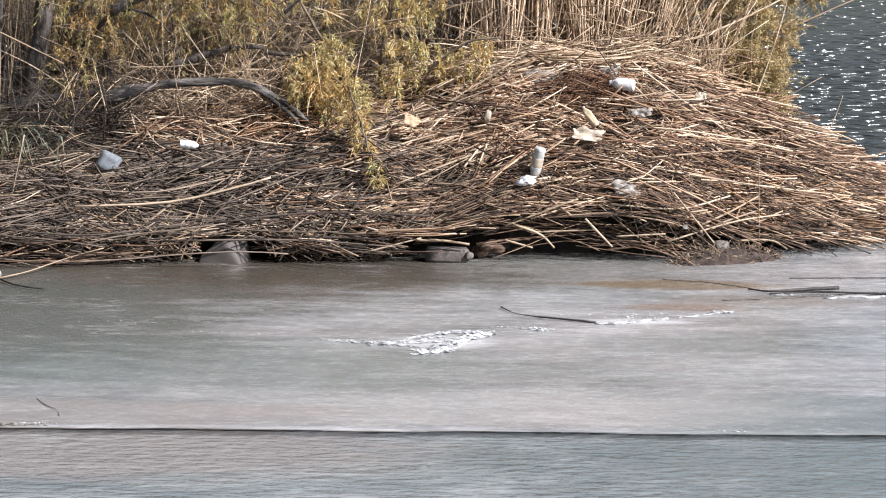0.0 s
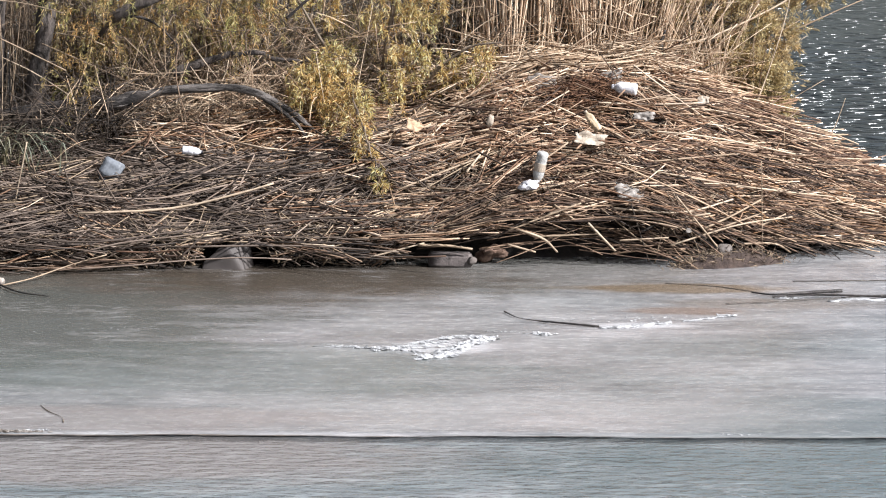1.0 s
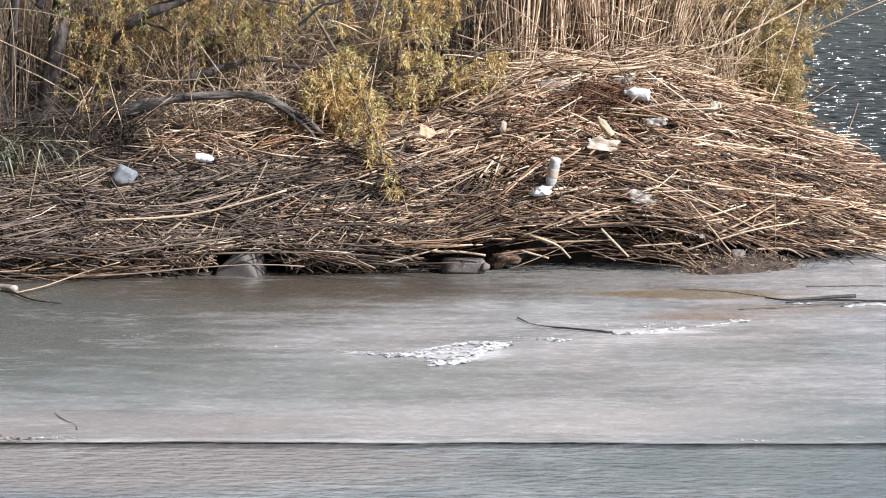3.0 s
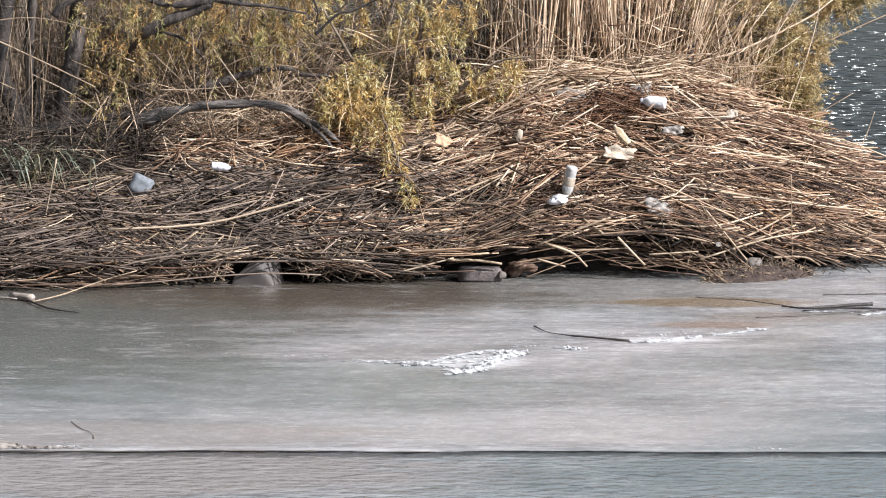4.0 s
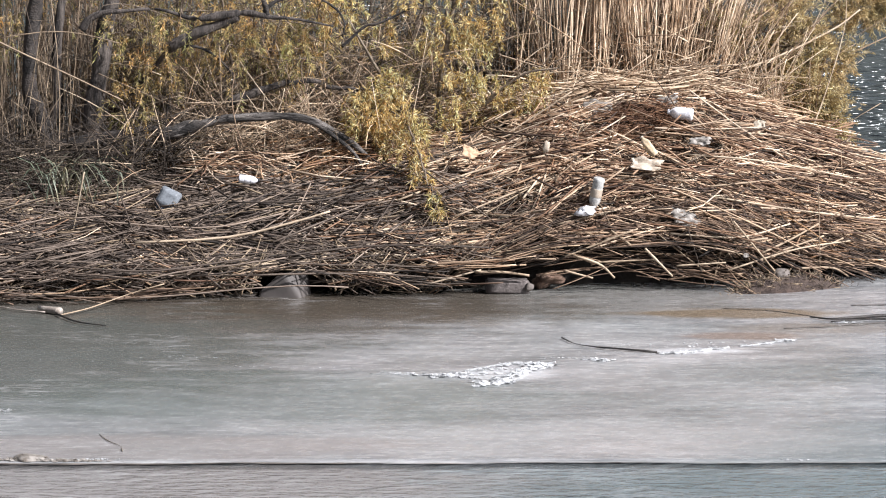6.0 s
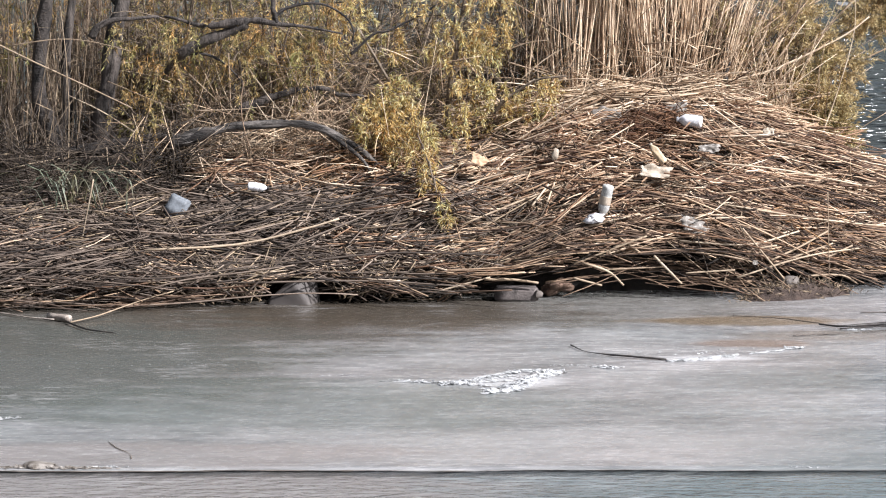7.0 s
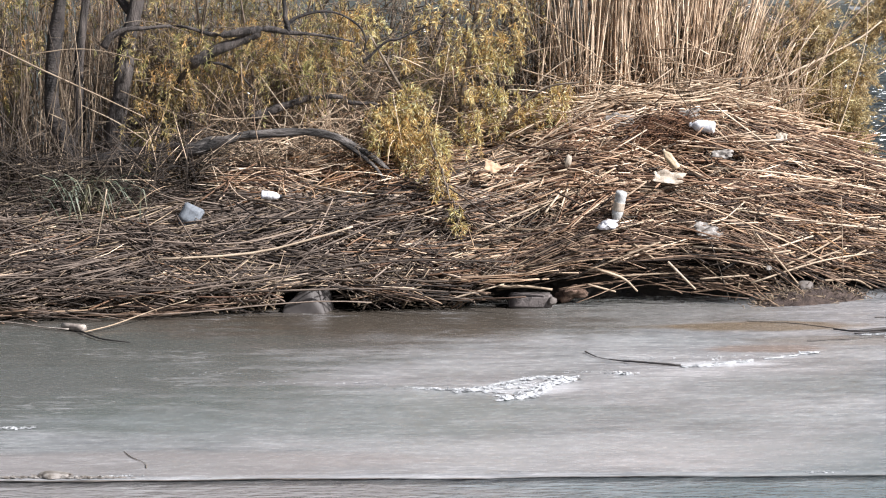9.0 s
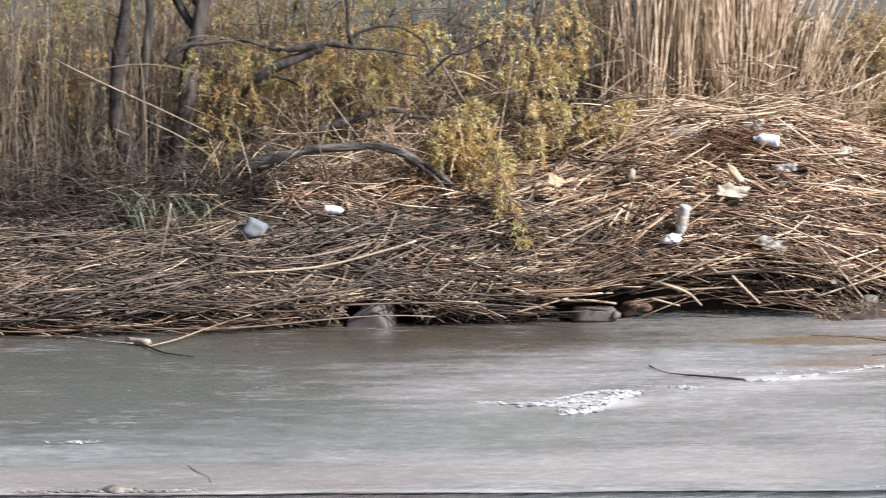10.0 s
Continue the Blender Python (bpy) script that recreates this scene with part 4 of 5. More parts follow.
stalk([(4.71, 42.77, 1.74), (4.70, 42.76, 2.70)], 0.008)
stalk([(3.11, 42.35, 2.51), (4.00, 42.68, 2.70), (5.08, 43.19, 3.14), (5.54, 43.47, 3.43)], 0.019)
stalk([(1.90, 42.03, 2.41), (2.24, 42.06, 2.75), (2.75, 42.09, 2.79), (3.54, 42.31, 2.48)], 0.010)


# ---------------------------------------------------------------- willows
def willow(name, label, stems, clumps, bark, leaf, seed, twigs=40, leaves=44, twig_len=(0.35, 0.8), leaf_len=(0.05, 0.115), leaf_wide=(0.009, 0.016), droop=0.5):
    """stems: lists (points, r0, r1). clumps: (x, y, z, radius, share)."""
    rng = np.random.default_rng(seed)
    thing = new(name)
    tagged(thing, label, "tree", "willows on the island")
    for i, (pts, r0, r1) in enumerate(stems):
        limb_mesh("trunk" if i == 0 else "limb", pts, r0, r1, M_LIMB if bark is M_BARK and r1 else bark, thing, k=44 if bark is M_BARK else 20, sides=18 if bark is M_BARK else 9, gnarl=0.05 if i == 0 else 0.09, seed=seed + i)
    ends = np.vstack([spline(s[0], 18)[5:] for s in stems])
    tc, tr, lb, la = [], [], [], []
    for x, y, z, rad, share in clumps:
        centre = np.array([x, y, z])
        near = ends[np.argmin(np.linalg.norm(ends - centre, axis=1))]
        mid = (near + centre) / 2 + np.array([0, 0, 0.15])
        tc.append(spline([near, mid, centre], 8))
        tr.append(np.linspace(0.014, 0.006, 8))
        for _ in range(int(twigs * share)):
            o = rng.normal(size=3)
            o = centre + o / np.linalg.norm(o) * rad * rng.uniform(0.1, 0.9) ** 0.6
            L = rng.uniform(*twig_len)
            out = unit(o - centre + rng.normal(size=3) * 0.2 * rad)
            p = spline([o, o + out * L * 0.35 + np.array([0, 0, 0.03]), o + out * L * (1.1 - abs(droop)) - np.array([0, 0, L * droop])], 8)
            tc.append(p)
            tr.append(np.linspace(0.005, 0.0018, 8))
            f = rng.uniform(0.05, 1, leaves) * 6.999
            j = f.astype(int)
            b = p[j] + (p[j + 1] - p[j]) * (f - j)[:, None]
            t = unit(p[j + 1] - p[j])
            d = unit(t * 0.7 + rng.normal(0, 0.6, (leaves, 3)) + np.array([0, 0, -0.35 if droop > 0 else -0.1]))
            lb.append(b)
            la.append(d)
    v, f = tubes(np.array(tc), np.array(tr), 4)
    link_mesh("twigs", v, f, M_TWIG, thing)["kind"] = "stuff"
    lb, la = np.vstack(lb), np.vstack(la)
    across = unit(np.cross(la, rng.normal(size=la.shape)))
    v, f = leaf_faces(lb, la, across, rng.uniform(*leaf_len, len(lb)), rng.uniform(*leaf_wide, len(lb)))
    link_mesh("leaves", v, f, leaf, thing, smooth=False)["kind"] = "stuff"
    return thing


willow("willow_tree", "old willow with grey-brown trunk and yellowing leaves", [
    ([(-6.1, 41.0, 0.95), (-6.06, 41.0, 1.97), (-5.99, 41.0, 2.56), (-5.91, 41.0, 3.08), (-5.8, 41.0, 3.57), (-5.67, 41.03, 4.05), (-5.4, 41.3, 6.2)], (0.2, 0.145, 0.13, 0.13, 0.125, 0.12, 0.09), 0),
    ([(-6.16, 40.8, 3.42), (-6.05, 40.78, 3.55), (-5.84, 40.76, 3.65), (-5.54, 40.75, 3.68), (-5.02, 40.75, 3.71), (-4.54, 40.75, 3.58), (-4.17, 40.75, 3.59), (-3.76, 40.75, 3.64), (-3.38, 40.75, 3.58), (-3.05, 40.75, 3.56), (-2.46, 40.8, 3.44)],
     (0.06, 0.065, 0.035, 0.026, 0.026, 0.045, 0.062, 0.055, 0.035, 0.024, 0.012), 0),
    ([(-5.7, 41.9, 2.2), (-5.3, 41.3, 2.66), (-5.0, 40.98, 2.99), (-4.82, 40.87, 3.16), (-4.48, 40.84, 3.35), (-4.1, 40.8, 3.49), (-3.85, 40.78, 3.6)], (0.02, 0.03, 0.05, 0.075, 0.08, 0.07, 0.05), 0),
    ([(-4.79, 40.88, 3.15), (-4.45, 40.86, 3.13), (-4.2, 40.84, 3.0), (-3.95, 40.8, 2.74)], 0.022, 0.012),
    ([(-3.42, 40.78, 3.62), (-3.48, 40.8, 3.88), (-3.5, 40.85, 4.3)], 0.04, 0.022),
    ([(-3.49, 40.8, 3.66), (-3.28, 40.85, 3.81), (-2.83, 40.9, 3.88), (-2.46, 40.9, 3.71), (-2.32, 40.9, 3.5), (-2.34, 40.9, 3.27)], 0.028, 0.010),
    ([(-1.1, 41.0, 3.85), (-1.27, 40.9, 3.73), (-1.76, 40.9, 3.49), (-2.02, 40.9, 3.42), (-2.36, 40.9, 3.13)], 0.012, 0.024),
    ([(-4.03, 41.0, 2.30), (-3.73, 41.0, 2.42), (-3.38, 41.0, 2.53), (-2.97, 41.0, 2.61), (-2.67, 41.0, 2.6)], (0.06, 0.055, 0.05, 0.035, 0.025), 0),
    ([(-2.6, 41.0, 2.53), (-2.23, 41.0, 2.5), (-1.97, 41.0, 2.48)], 0.03, 0.02),
    ([(-5.75, 41.1, 4.2), (-4.8, 41.6, 5.2), (-3.6, 42.0, 5.8)], 0.07, 0.03),
    ([(-5.8, 41.1, 3.9), (-6.6, 41.4, 5.0), (-7.6, 41.6, 5.6)], 0.07, 0.03),
], [(-5.1, 41.6, 3.2, 0.5, 1.0), (-4.2, 41.6, 3.2, 0.5, 1.2), (-3.4, 41.8, 3.1, 0.55, 1.3), (-4.9, 41.3, 2.7, 0.25, 0.2),
    (-2.8, 41.9, 3.4, 0.55, 1.2), (-5.2, 41.8, 4.6, 0.8, 0.5), (-4.0, 42.0, 4.9, 0.9, 0.4), (-6.8, 41.8, 4.6, 0.9, 0.8), (-5.6, 41.6, 6.0, 0.9, 0.5),
    (-3.0, 42.2, 5.0, 0.9, 0.4), (-5.45, 40.7, 2.2, 0.25, 0.5), (-5.0, 40.95, 2.95, 0.2, 0.4), (-5.6, 40.75, 3.4, 0.15, 0.25), (-4.7, 40.7, 3.5, 0.12, 0.2), (-3.9, 41.0, 3.1, 0.3, 0.5), (-3.0, 41.0, 3.0, 0.3, 0.5)],
       M_BARK, M_OLIVE, 41)
willow("leaning_willow", "dark leaning twin-stemmed willow among reeds", [
    ([(-6.5, 41.1, 0.95), (-6.77, 41.05, 1.78), (-6.93, 41.05, 2.27), (-7.0, 41.05, 2.83), (-6.91, 41.05, 3.54), (-6.8, 41.05, 4.06), (-6.7, 41.2, 5.2)], 0.15, 0.075),
    ([(-6.45, 41.2, 1.0), (-6.69, 41.25, 1.84), (-6.59, 41.25, 2.37), (-6.6, 41.25, 3.11), (-6.52, 41.25, 3.82), (-6.48, 41.3, 4.6)], (0.085, 0.06), 0),
], [(-7.2, 41.5, 3.9, 0.7, 1.0), (-8.2, 41.5, 4.2, 0.8, 1.2), (-6.6, 41.9, 4.8, 0.7, 1.2), (-8.0, 41.6, 3.0, 0.5, 0.5)],
       M_BARK, M_OLIVE, 51)
willow("golden_willow", "bushy willow shrub with drooping golden leaves over the reed pile", [
    ([(-0.9, 41.5, 1.4), (-0.95, 41.4, 2.2), (-0.8, 41.3, 3.2), (-0.6, 41.4, 4.4)], 0.055, 0.03),
    ([(-1.1, 41.5, 1.4), (-1.5, 41.2, 2.2), (-1.9, 41.0, 2.9), (-2.3, 41.0, 3.6)], 0.04, 0.015),
    ([(-0.8, 41.5, 1.4), (-0.3, 41.2, 2.2), (0.3, 41.0, 2.7), (0.8, 40.9, 2.8)], 0.035, 0.012),
    ([(-1.0, 41.4, 1.5), (-1.4, 40.9, 2.0), (-1.35, 40.2, 2.0), (-1.2, 39.5, 1.75), (-1.05, 38.95, 1.35)], 0.022, 0.007),
], [(-1.95, 40.64, 2.12, 0.36, 2.6), (-1.65, 40.88, 2.45, 0.28, 1.1), (-1.35, 40.4, 1.95, 0.2, 0.7), (-1.3, 39.75, 1.72, 0.17, 0.4), (-1.2, 39.45, 1.55, 0.13, 0.16), (-1.12, 39.2, 1.36, 0.14, 0.2), (-0.95, 38.75, 1.06, 0.13, 0.26), (-1.6, 40.5, 1.85, 0.22, 0.6),
    (-0.81, 41.23, 3.15, 0.42, 1.2), (-0.36, 41.47, 3.25, 0.38, 0.8), (-0.6, 41.06, 2.4, 0.34, 1.0), (-0.14, 41.2, 2.3, 0.32, 0.8), (0.45, 41.2, 2.45, 0.3, 0.7), (-0.88, 40.83, 1.95, 0.22, 0.2),
    (-1.9, 41.34, 3.2, 0.32, 0.35), (-1.2, 41.3, 3.8, 0.45, 0.5), (-0.3, 41.4, 3.8, 0.45, 0.5), (-2.4, 41.3, 3.6, 0.4, 0.7)],
       M_TWIG, M_LEAF, 61, twigs=48, leaves=24, twig_len=(0.12, 0.36), leaf_len=(0.06, 0.13), leaf_wide=(0.011, 0.021))
willow("feathery_shrub", "yellow-green feathery shrub at the water behind the mound", [
    ([(4.2, 43.0, 1.2), (4.4, 43.1, 1.9), (4.6, 43.2, 2.7), (4.9, 43.3, 3.4)], 0.03, 0.01),
    ([(3.89, 43.04, 2.45), (4.52, 43.27, 2.93), (5.17, 43.65, 3.18), (5.65, 43.94, 3.43)], 0.022, 0.012),
    ([(4.3, 43.0, 1.2), (4.7, 43.0, 1.5), (5.0, 43.0, 1.8), (5.2, 43.1, 2.2)], 0.02, 0.008),
], [(5.12, 43.42, 2.6, 0.24, 0.8), (4.88, 43.07, 2.06, 0.28, 1.2), (5.0, 42.95, 1.62, 0.22, 1.0), (4.5, 43.26, 2.2, 0.35, 1.1), (4.7, 43.3, 2.9, 0.3, 0.7), (4.4, 43.5, 3.4, 0.35, 0.9),
    (5.7, 43.9, 3.45, 0.28, 1.0), (6.0, 43.9, 3.6, 0.25, 0.8), (5.4, 43.7, 3.3, 0.2, 0.4), (4.7, 43.0, 1.6, 0.3, 0.8),
    (3.4, 43.4, 2.6, 0.35, 0.8), (3.8, 43.4, 2.9, 0.35, 0.9), (3.9, 43.2, 2.1, 0.3, 0.8), (4.2, 43.2, 1.8, 0.3, 0.9), (4.3, 43.4, 2.6, 0.3, 0.8), (3.3, 43.4, 3.2, 0.35, 0.6)],
       M_TWIG, M_PALE_LEAF, 71, twigs=95, twig_len=(0.2, 0.45), leaf_len=(0.05, 0.12), leaf_wide=(0.01, 0.019), droop=-0.1)
fallen = limb_mesh("fallen_limb", [(-4.98, 40.42, 1.86), (-4.85, 40.4, 1.93), (-4.65, 40.4, 1.98), (-4.4, 40.4, 2.05), (-4.15, 40.4, 2.11), (-3.65, 40.4, 2.16), (-3.3, 40.4, 2.18), (-2.99, 40.4, 2.15), (-2.7, 40.4, 2.07), (-2.5, 40.4, 1.96), (-2.2, 40.38, 1.78), (-1.93, 40.35, 1.56)],
                   (0.06, 0.088, 0.085, 0.075, 0.066, 0.06, 0.058, 0.056, 0.05, 0.045, 0.036, 0.026), 0, M_DEAD, k=60, sides=22, gnarl=0.07, seed=4, furrow=0.42)
link_mesh("broken_end", *tubes(spline([(-5.0, 40.4, 1.84), (-4.85, 40.38, 1.925), (-4.65, 40.38, 1.975), (-4.45, 40.385, 2.03), (-4.3, 40.39, 2.065)], 14)[None], np.interp(np.linspace(0, 1, 14), (0, 0.2, 0.7, 1), (0.075, 0.096, 0.083, 0.05))[None], 14), M_LIMB, fallen)
v, f = tubes(spline([(-2.75, 40.42, 2.08), (-2.45, 40.35, 1.88), (-2.2, 40.3, 1.68), (-2.05, 40.2, 1.5)], 12)[None], np.linspace(0.04, 0.02, 12)[None], 9)
link_mesh("side_branch", v, f, M_DEAD, fallen)
tagged(fallen, "weathered grey fallen limb arching over the reed litter", "branch")


def thicket(x, y, seed, leaf, height=3.2):
    """A many-stemmed willow bush with loose drooping foliage."""
    rng = np.random.default_rng(seed)
    z = float(pile(x, y))
    stems, clumps = [], []
    for _ in range(5):
        d = rng.normal(0, 0.35, 2)
        pts = [(x + d[0] * f * 1.6, y + d[1] * f, z - 0.1 + height * f ** 0.9) for f in (0, 0.35, 0.7, 1.0)]
        stems.append((pts, 0.028, 0.009))
    for _ in range(15):
        i = rng.integers(0, 5)
        p = np.array(stems[i][0][rng.integers(1, 4)]) + rng.normal(0, 0.28, 3)
        clumps.append((p[0], p[1], max(p[2], z + 0.3), rng.uniform(0.2, 0.42), rng.uniform(0.4, 0.9)))
    return willow("willow_bush", "loose willow bush with olive and yellow leaves", stems, clumps, M_TWIG, leaf, seed, twigs=16, leaves=22)


for i, (x, y) in enumerate([(-5.2, 41.9), (-3.9, 41.9), (-4.7, 42.6), (-3.5, 42.9), (-2.3, 43.1), (-1.2, 42.9), (-0.1, 42.7), (-5.9, 43.2)]):
    thicket(x, y, 80 + 7 * i, M_LEAF if i in (3, 6) else M_OLIVE)


root = limb_mesh("dead_root", [(-7.2, 40.7, 1.4), (-6.92, 40.7, 1.56), (-6.55, 40.7, 1.69), (-6.0, 40.7, 1.79), (-5.58, 40.7, 1.9), (-5.2, 40.7, 1.97), (-4.95, 40.65, 1.87)],
                 (0.04, 0.06, 0.075, 0.075, 0.065, 0.05, 0.04), 0, M_LIMB, k=40, sides=16, furrow=0.28)
tagged(root, "dark twisted dead root low under the willows", "branch")

# ---------------------------------------------------------------- tangle of dead stems under the willows
tangle = new("dead_stem_tangle")
tagged(tangle, "tangle of grey-brown dead stems and grass under willows", "dead stems", kind="stuff")


def tangled(n, seed, x0, x1, s0, s1, tall, flat=0.6, length=(0.4, 1.5), thick=1.0):
    rng = np.random.default_rng(seed)
    x = rng.uniform(x0, x1, n)
    y = bank(x) + rng.uniform(s0, s1, n)
    d = unit(np.stack([rng.normal(0, 1, n), rng.normal(0, 0.5, n), np.abs(rng.normal(0, flat, n))], -1))
    L = rng.uniform(*length, n)
    z = pile(x, y) + rng.uniform(0, 1, n) ** 1.6 * tall
    k = 5
    f = np.linspace(0, 1, k)
    c = np.stack([x, y, z], -1)[:, None] + d[:, None] * (L[:, None] * f)[:, :, None]
    c[:, :, 2] -= (rng.uniform(0, 0.25, n) * L)[:, None] * f ** 2
    c[:, :, 0] += (rng.normal(0, 0.12, n) * L)[:, None] * f ** 2
    return c, thick * rng.uniform(0.003, 0.0085, n)[:, None] * np.linspace(1.1, 0.6, k)


# Willow shade is put into these stems' colour; crest twigs are dark themselves.
joined("dark_and_shaded_stems", [tangled(50, 316, 0.6, 3.4, 2.4, 3.8, 0.16, 1.3, (0.15, 0.5)), tangled(1700, 301, -9.5, -4.7, 2.4, 4.4, 0.7, 0.8)], M_GLOOM, tangle, 4)
joined("stems", [tangled(900, 302, -4.8, -1.2, 3.2, 5.0, 0.8), tangled(700, 303, -7, 0.5, 4.0, 6.0, 1.8, 0.5)], M_DULL, tangle, 4)
joined("twigs", [tangled(1300, 306, -6, 0.8, 3.6, 6.0, 2.6, 1.0)], M_TWIG, tangle, 4)
joined("pale_stems", [tangled(150, 304, -6.0, -1.2, 2.4, 4.2, 0.7, 0.6), tangled(420, 309, -5.2, -0.6, 3.4, 5.0, 1.5, 0.7), tangled(220, 305, -0.5, 4.0, 3.4, 4.6, 0.4, 0.35)], M_STAND, tangle, 4)
joined("broken_stems", [tangled(70, 314, -0.3, 1.0, 3.7, 4.5, 0.7, 0.45, (0.5, 1.3), 1.6), tangled(26, 315, 1.6, 3.2, 3.7, 4.4, 1.0, 0.25, (0.7, 1.6), 1.5), tangled(650, 310, -0.4, 3.6, 2.0, 4.3, 0.14, 0.35, (0.12, 0.55)), tangled(260, 311, -1.2, 5.0, 0.5, 2.2, 0.1, 0.3, (0.12, 0.5)), tangled(90, 312, -5.2, -1.0, 3.6, 5.2, 1.9, 0.8), tangled(300, 313, -4.2, -2.2, 2.9, 4.0, 0.8, 0.9, (0.3, 1.0)), tangled(260, 317, -5.4, -2.6, 3.6, 5.2, 1.1, 0.9, (0.3, 1.1))], M_STAND, tangle, 4)

M_RUST = straw("rusty_dead_grass", [(0.0, (0.06, 0.026, 0.013)), (0.5, (0.17, 0.08, 0.038)), (1.0, (0.32, 0.175, 0.09))], roughness=0.8)
rust = new("dead_grass_mat")
tagged(rust, "mat of rust-brown dead grass on the mound", "dead grass", kind="stuff")
joined("stems", [tangled(1100, 307, 1.6, 2.4, 2.0, 2.6, 0.34, 0.25, (0.1, 0.45)), tangled(160, 308, 0.6, 1.6, 1.7, 2.6, 0.12, 0.3, (0.1, 0.5))], M_RUST, rust, 4)

# arching grey-green blades
grass = new("grass_tuft")
tagged(grass, "tuft of arching grey-green grass blades at the pile's edge", "grass", kind="stuff")
rng = np.random.default_rng(77)
cs = []
for i in range(46):
    a = rng.uniform(0, 2 * np.pi)
    L = rng.uniform(0.45, 1.0)
    o = np.array([-6.3 + rng.normal(0, 0.3), 39.6 + rng.normal(0, 0.15), 1.02])
    d = np.array([np.cos(a), np.sin(a) * 0.6, 0])
    cs.append(spline([o, o + d * L * 0.3 + [0, 0, L * 0.6], o + d * L * 0.7 + [0, 0, L * 0.65], o + d * L + [0, 0, L * 0.35]], 7))
cs = np.array(cs)
across = unit(np.cross(np.gradient(cs, axis=1), [0, 0, 1.0]))
w = (np.array([0.006, 0.011, 0.012, 0.011, 0.009, 0.006, 0.002]))[None, :, None]
v = np.stack([cs - across * w, cs + across * w], 2).reshape(-1, 3)
fcs = [(i * 14 + j * 2, i * 14 + j * 2 + 1, i * 14 + j * 2 + 3, i * 14 + j * 2 + 2) for i in range(46) for j in range(6)]
link_mesh("blades", v, fcs, M_BLADE, grass)["kind"] = "stuff"


# ---------------------------------------------------------------- litter on the pile
def plastic(name, colour, roughness=0.35, clear=0.0):
    m, nt, bsdf = material(name, roughness)
    n = noise_tex(nt, 14.0, 4.0)
    dirty = tuple(c * 0.62 for c in colour)
    nt.links.new(ramp(nt, n, [(0.32, dirty), (0.55, colour)]), bsdf.inputs["Base Color"])
    bsdf.inputs["Transmission Weight"].default_value = clear
    bsdf.inputs["IOR"].default_value = 1.3
    bump(nt, bsdf, n, 0.25, 0.01)
    return m


M_WHITE = plastic("scuffed_white_plastic", (0.74, 0.74, 0.77))
M_CLEAR = plastic("clouded_clear_plastic", (0.56, 0.56, 0.54), 0.25, 0.15)
M_MILKY = plastic("milky_blue_plastic", (0.24, 0.26, 0.285), 0.45, 0.25)
M_AMBER = plastic("yellowed_plastic", (0.70, 0.56, 0.38), 0.4, 0.2)
M_FILM = plastic("grey_plastic_film", (0.33, 0.3, 0.27), 0.4, 0.25)
M_CREAM = plastic("cream_plastic_film", (0.46, 0.39, 0.31), 0.5, 0.1)
M_PAPER = plastic("sodden_brown_paper", (0.50, 0.34, 0.22), 0.8)
M_DARK = plastic("dark_cap_plastic", (0.03, 0.03, 0.035), 0.4)


def lathe(profile, sides=20, dent=0.0, seed=0, ribs=0):
    """A turned body along +z from (radius, height) pairs."""
    bm = bmesh.new()
    rings = []
    for r, z in profile:
        ring = []
        for i in range(sides):
            a = 2 * math.pi * i / sides
            rr = r * (1 + dent * noise.noise((math.cos(a) * 1.5 + seed, math.sin(a) * 1.5, z * 9)))
            ring.append(bm.verts.new((rr * math.cos(a), rr * math.sin(a), z)))
        rings.append(ring)
    for a, b in zip(rings, rings[1:]):
        for i in range(sides):
            bm.faces.new((a[i], a[(i + 1) % sides], b[(i + 1) % sides], b[i]))
    bm.faces.new(rings[0][::-1])
    bm.faces.new(rings[-1])
    return bm


def bottle(name, label, place, direction, length, radius, body_mat, cap_mat, label_mat=None, dent=0.12, seed=0):
    """A bottle with shoulder, neck and cap; its foot at place, its axis along direction."""
    thing = new(name)
    tagged(thing, label, "bottle", "plastic bottles on the pile")
    L, R = length, radius
    prof = [(R * 0.75, 0), (R * 0.95, L * 0.02), (R, L * 0.06)]
    prof += [(R * (0.95 if i % 2 else 1.0), L * (0.1 + 0.055 * i)) for i in range(9)]
    prof += [(R, L * 0.62), (R * 0.92, L * 0.70), (R * 0.66, L * 0.80), (R * 0.38, L * 0.88), (R * 0.32, L * 0.92)]
    body = part("body", lathe(prof, dent=dent, seed=seed), body_mat, thing)
    part("cap", lathe([(R * 0.38, L * 0.915), (R * 0.40, L * 0.93), (R * 0.40, L * 0.985), (R * 0.36, L)], 14), cap_mat, thing, "small screw cap")
    if label_mat:
        part("paper_label", lathe([(R * 1.015, L * 0.3), (R * 1.03, L * 0.31), (R * 1.03, L * 0.52), (R * 1.015, L * 0.53)], dent=dent * 0.8, seed=seed), label_mat, body, "faded pale wrap-around label")
    q = Vector(direction).to_track_quat("Z", "Y")
    thing.matrix_basis = Matrix.LocRotScale(Vector(place), q, None)
    return thing


def crumple(name, label, category, place, size, turn, mat, seed, rough=0.5, open_end=False):
    """A crumpled piece of plastic or paper."""
    bm = bmesh.new()
    bmesh.ops.create_icosphere(bm, subdivisions=3, radius=1)
    for q in bm.verts:
        n = noise.noise_vector(q.co * 1.7 + Vector((seed, 0, 0)))
        m = noise.noise(q.co * 4.5 + Vector((0, seed, 0)))
        q.co = (q.co + n * rough) * (1 + 0.28 * m)
        q.co = Vector((q.co.x * size[0], q.co.y * size[1], q.co.z * size[2])) / 2
    ob = part(name, bm, mat, None)
    ob.matrix_basis = pose(*place, *turn)
    return tagged(ob, label, category)


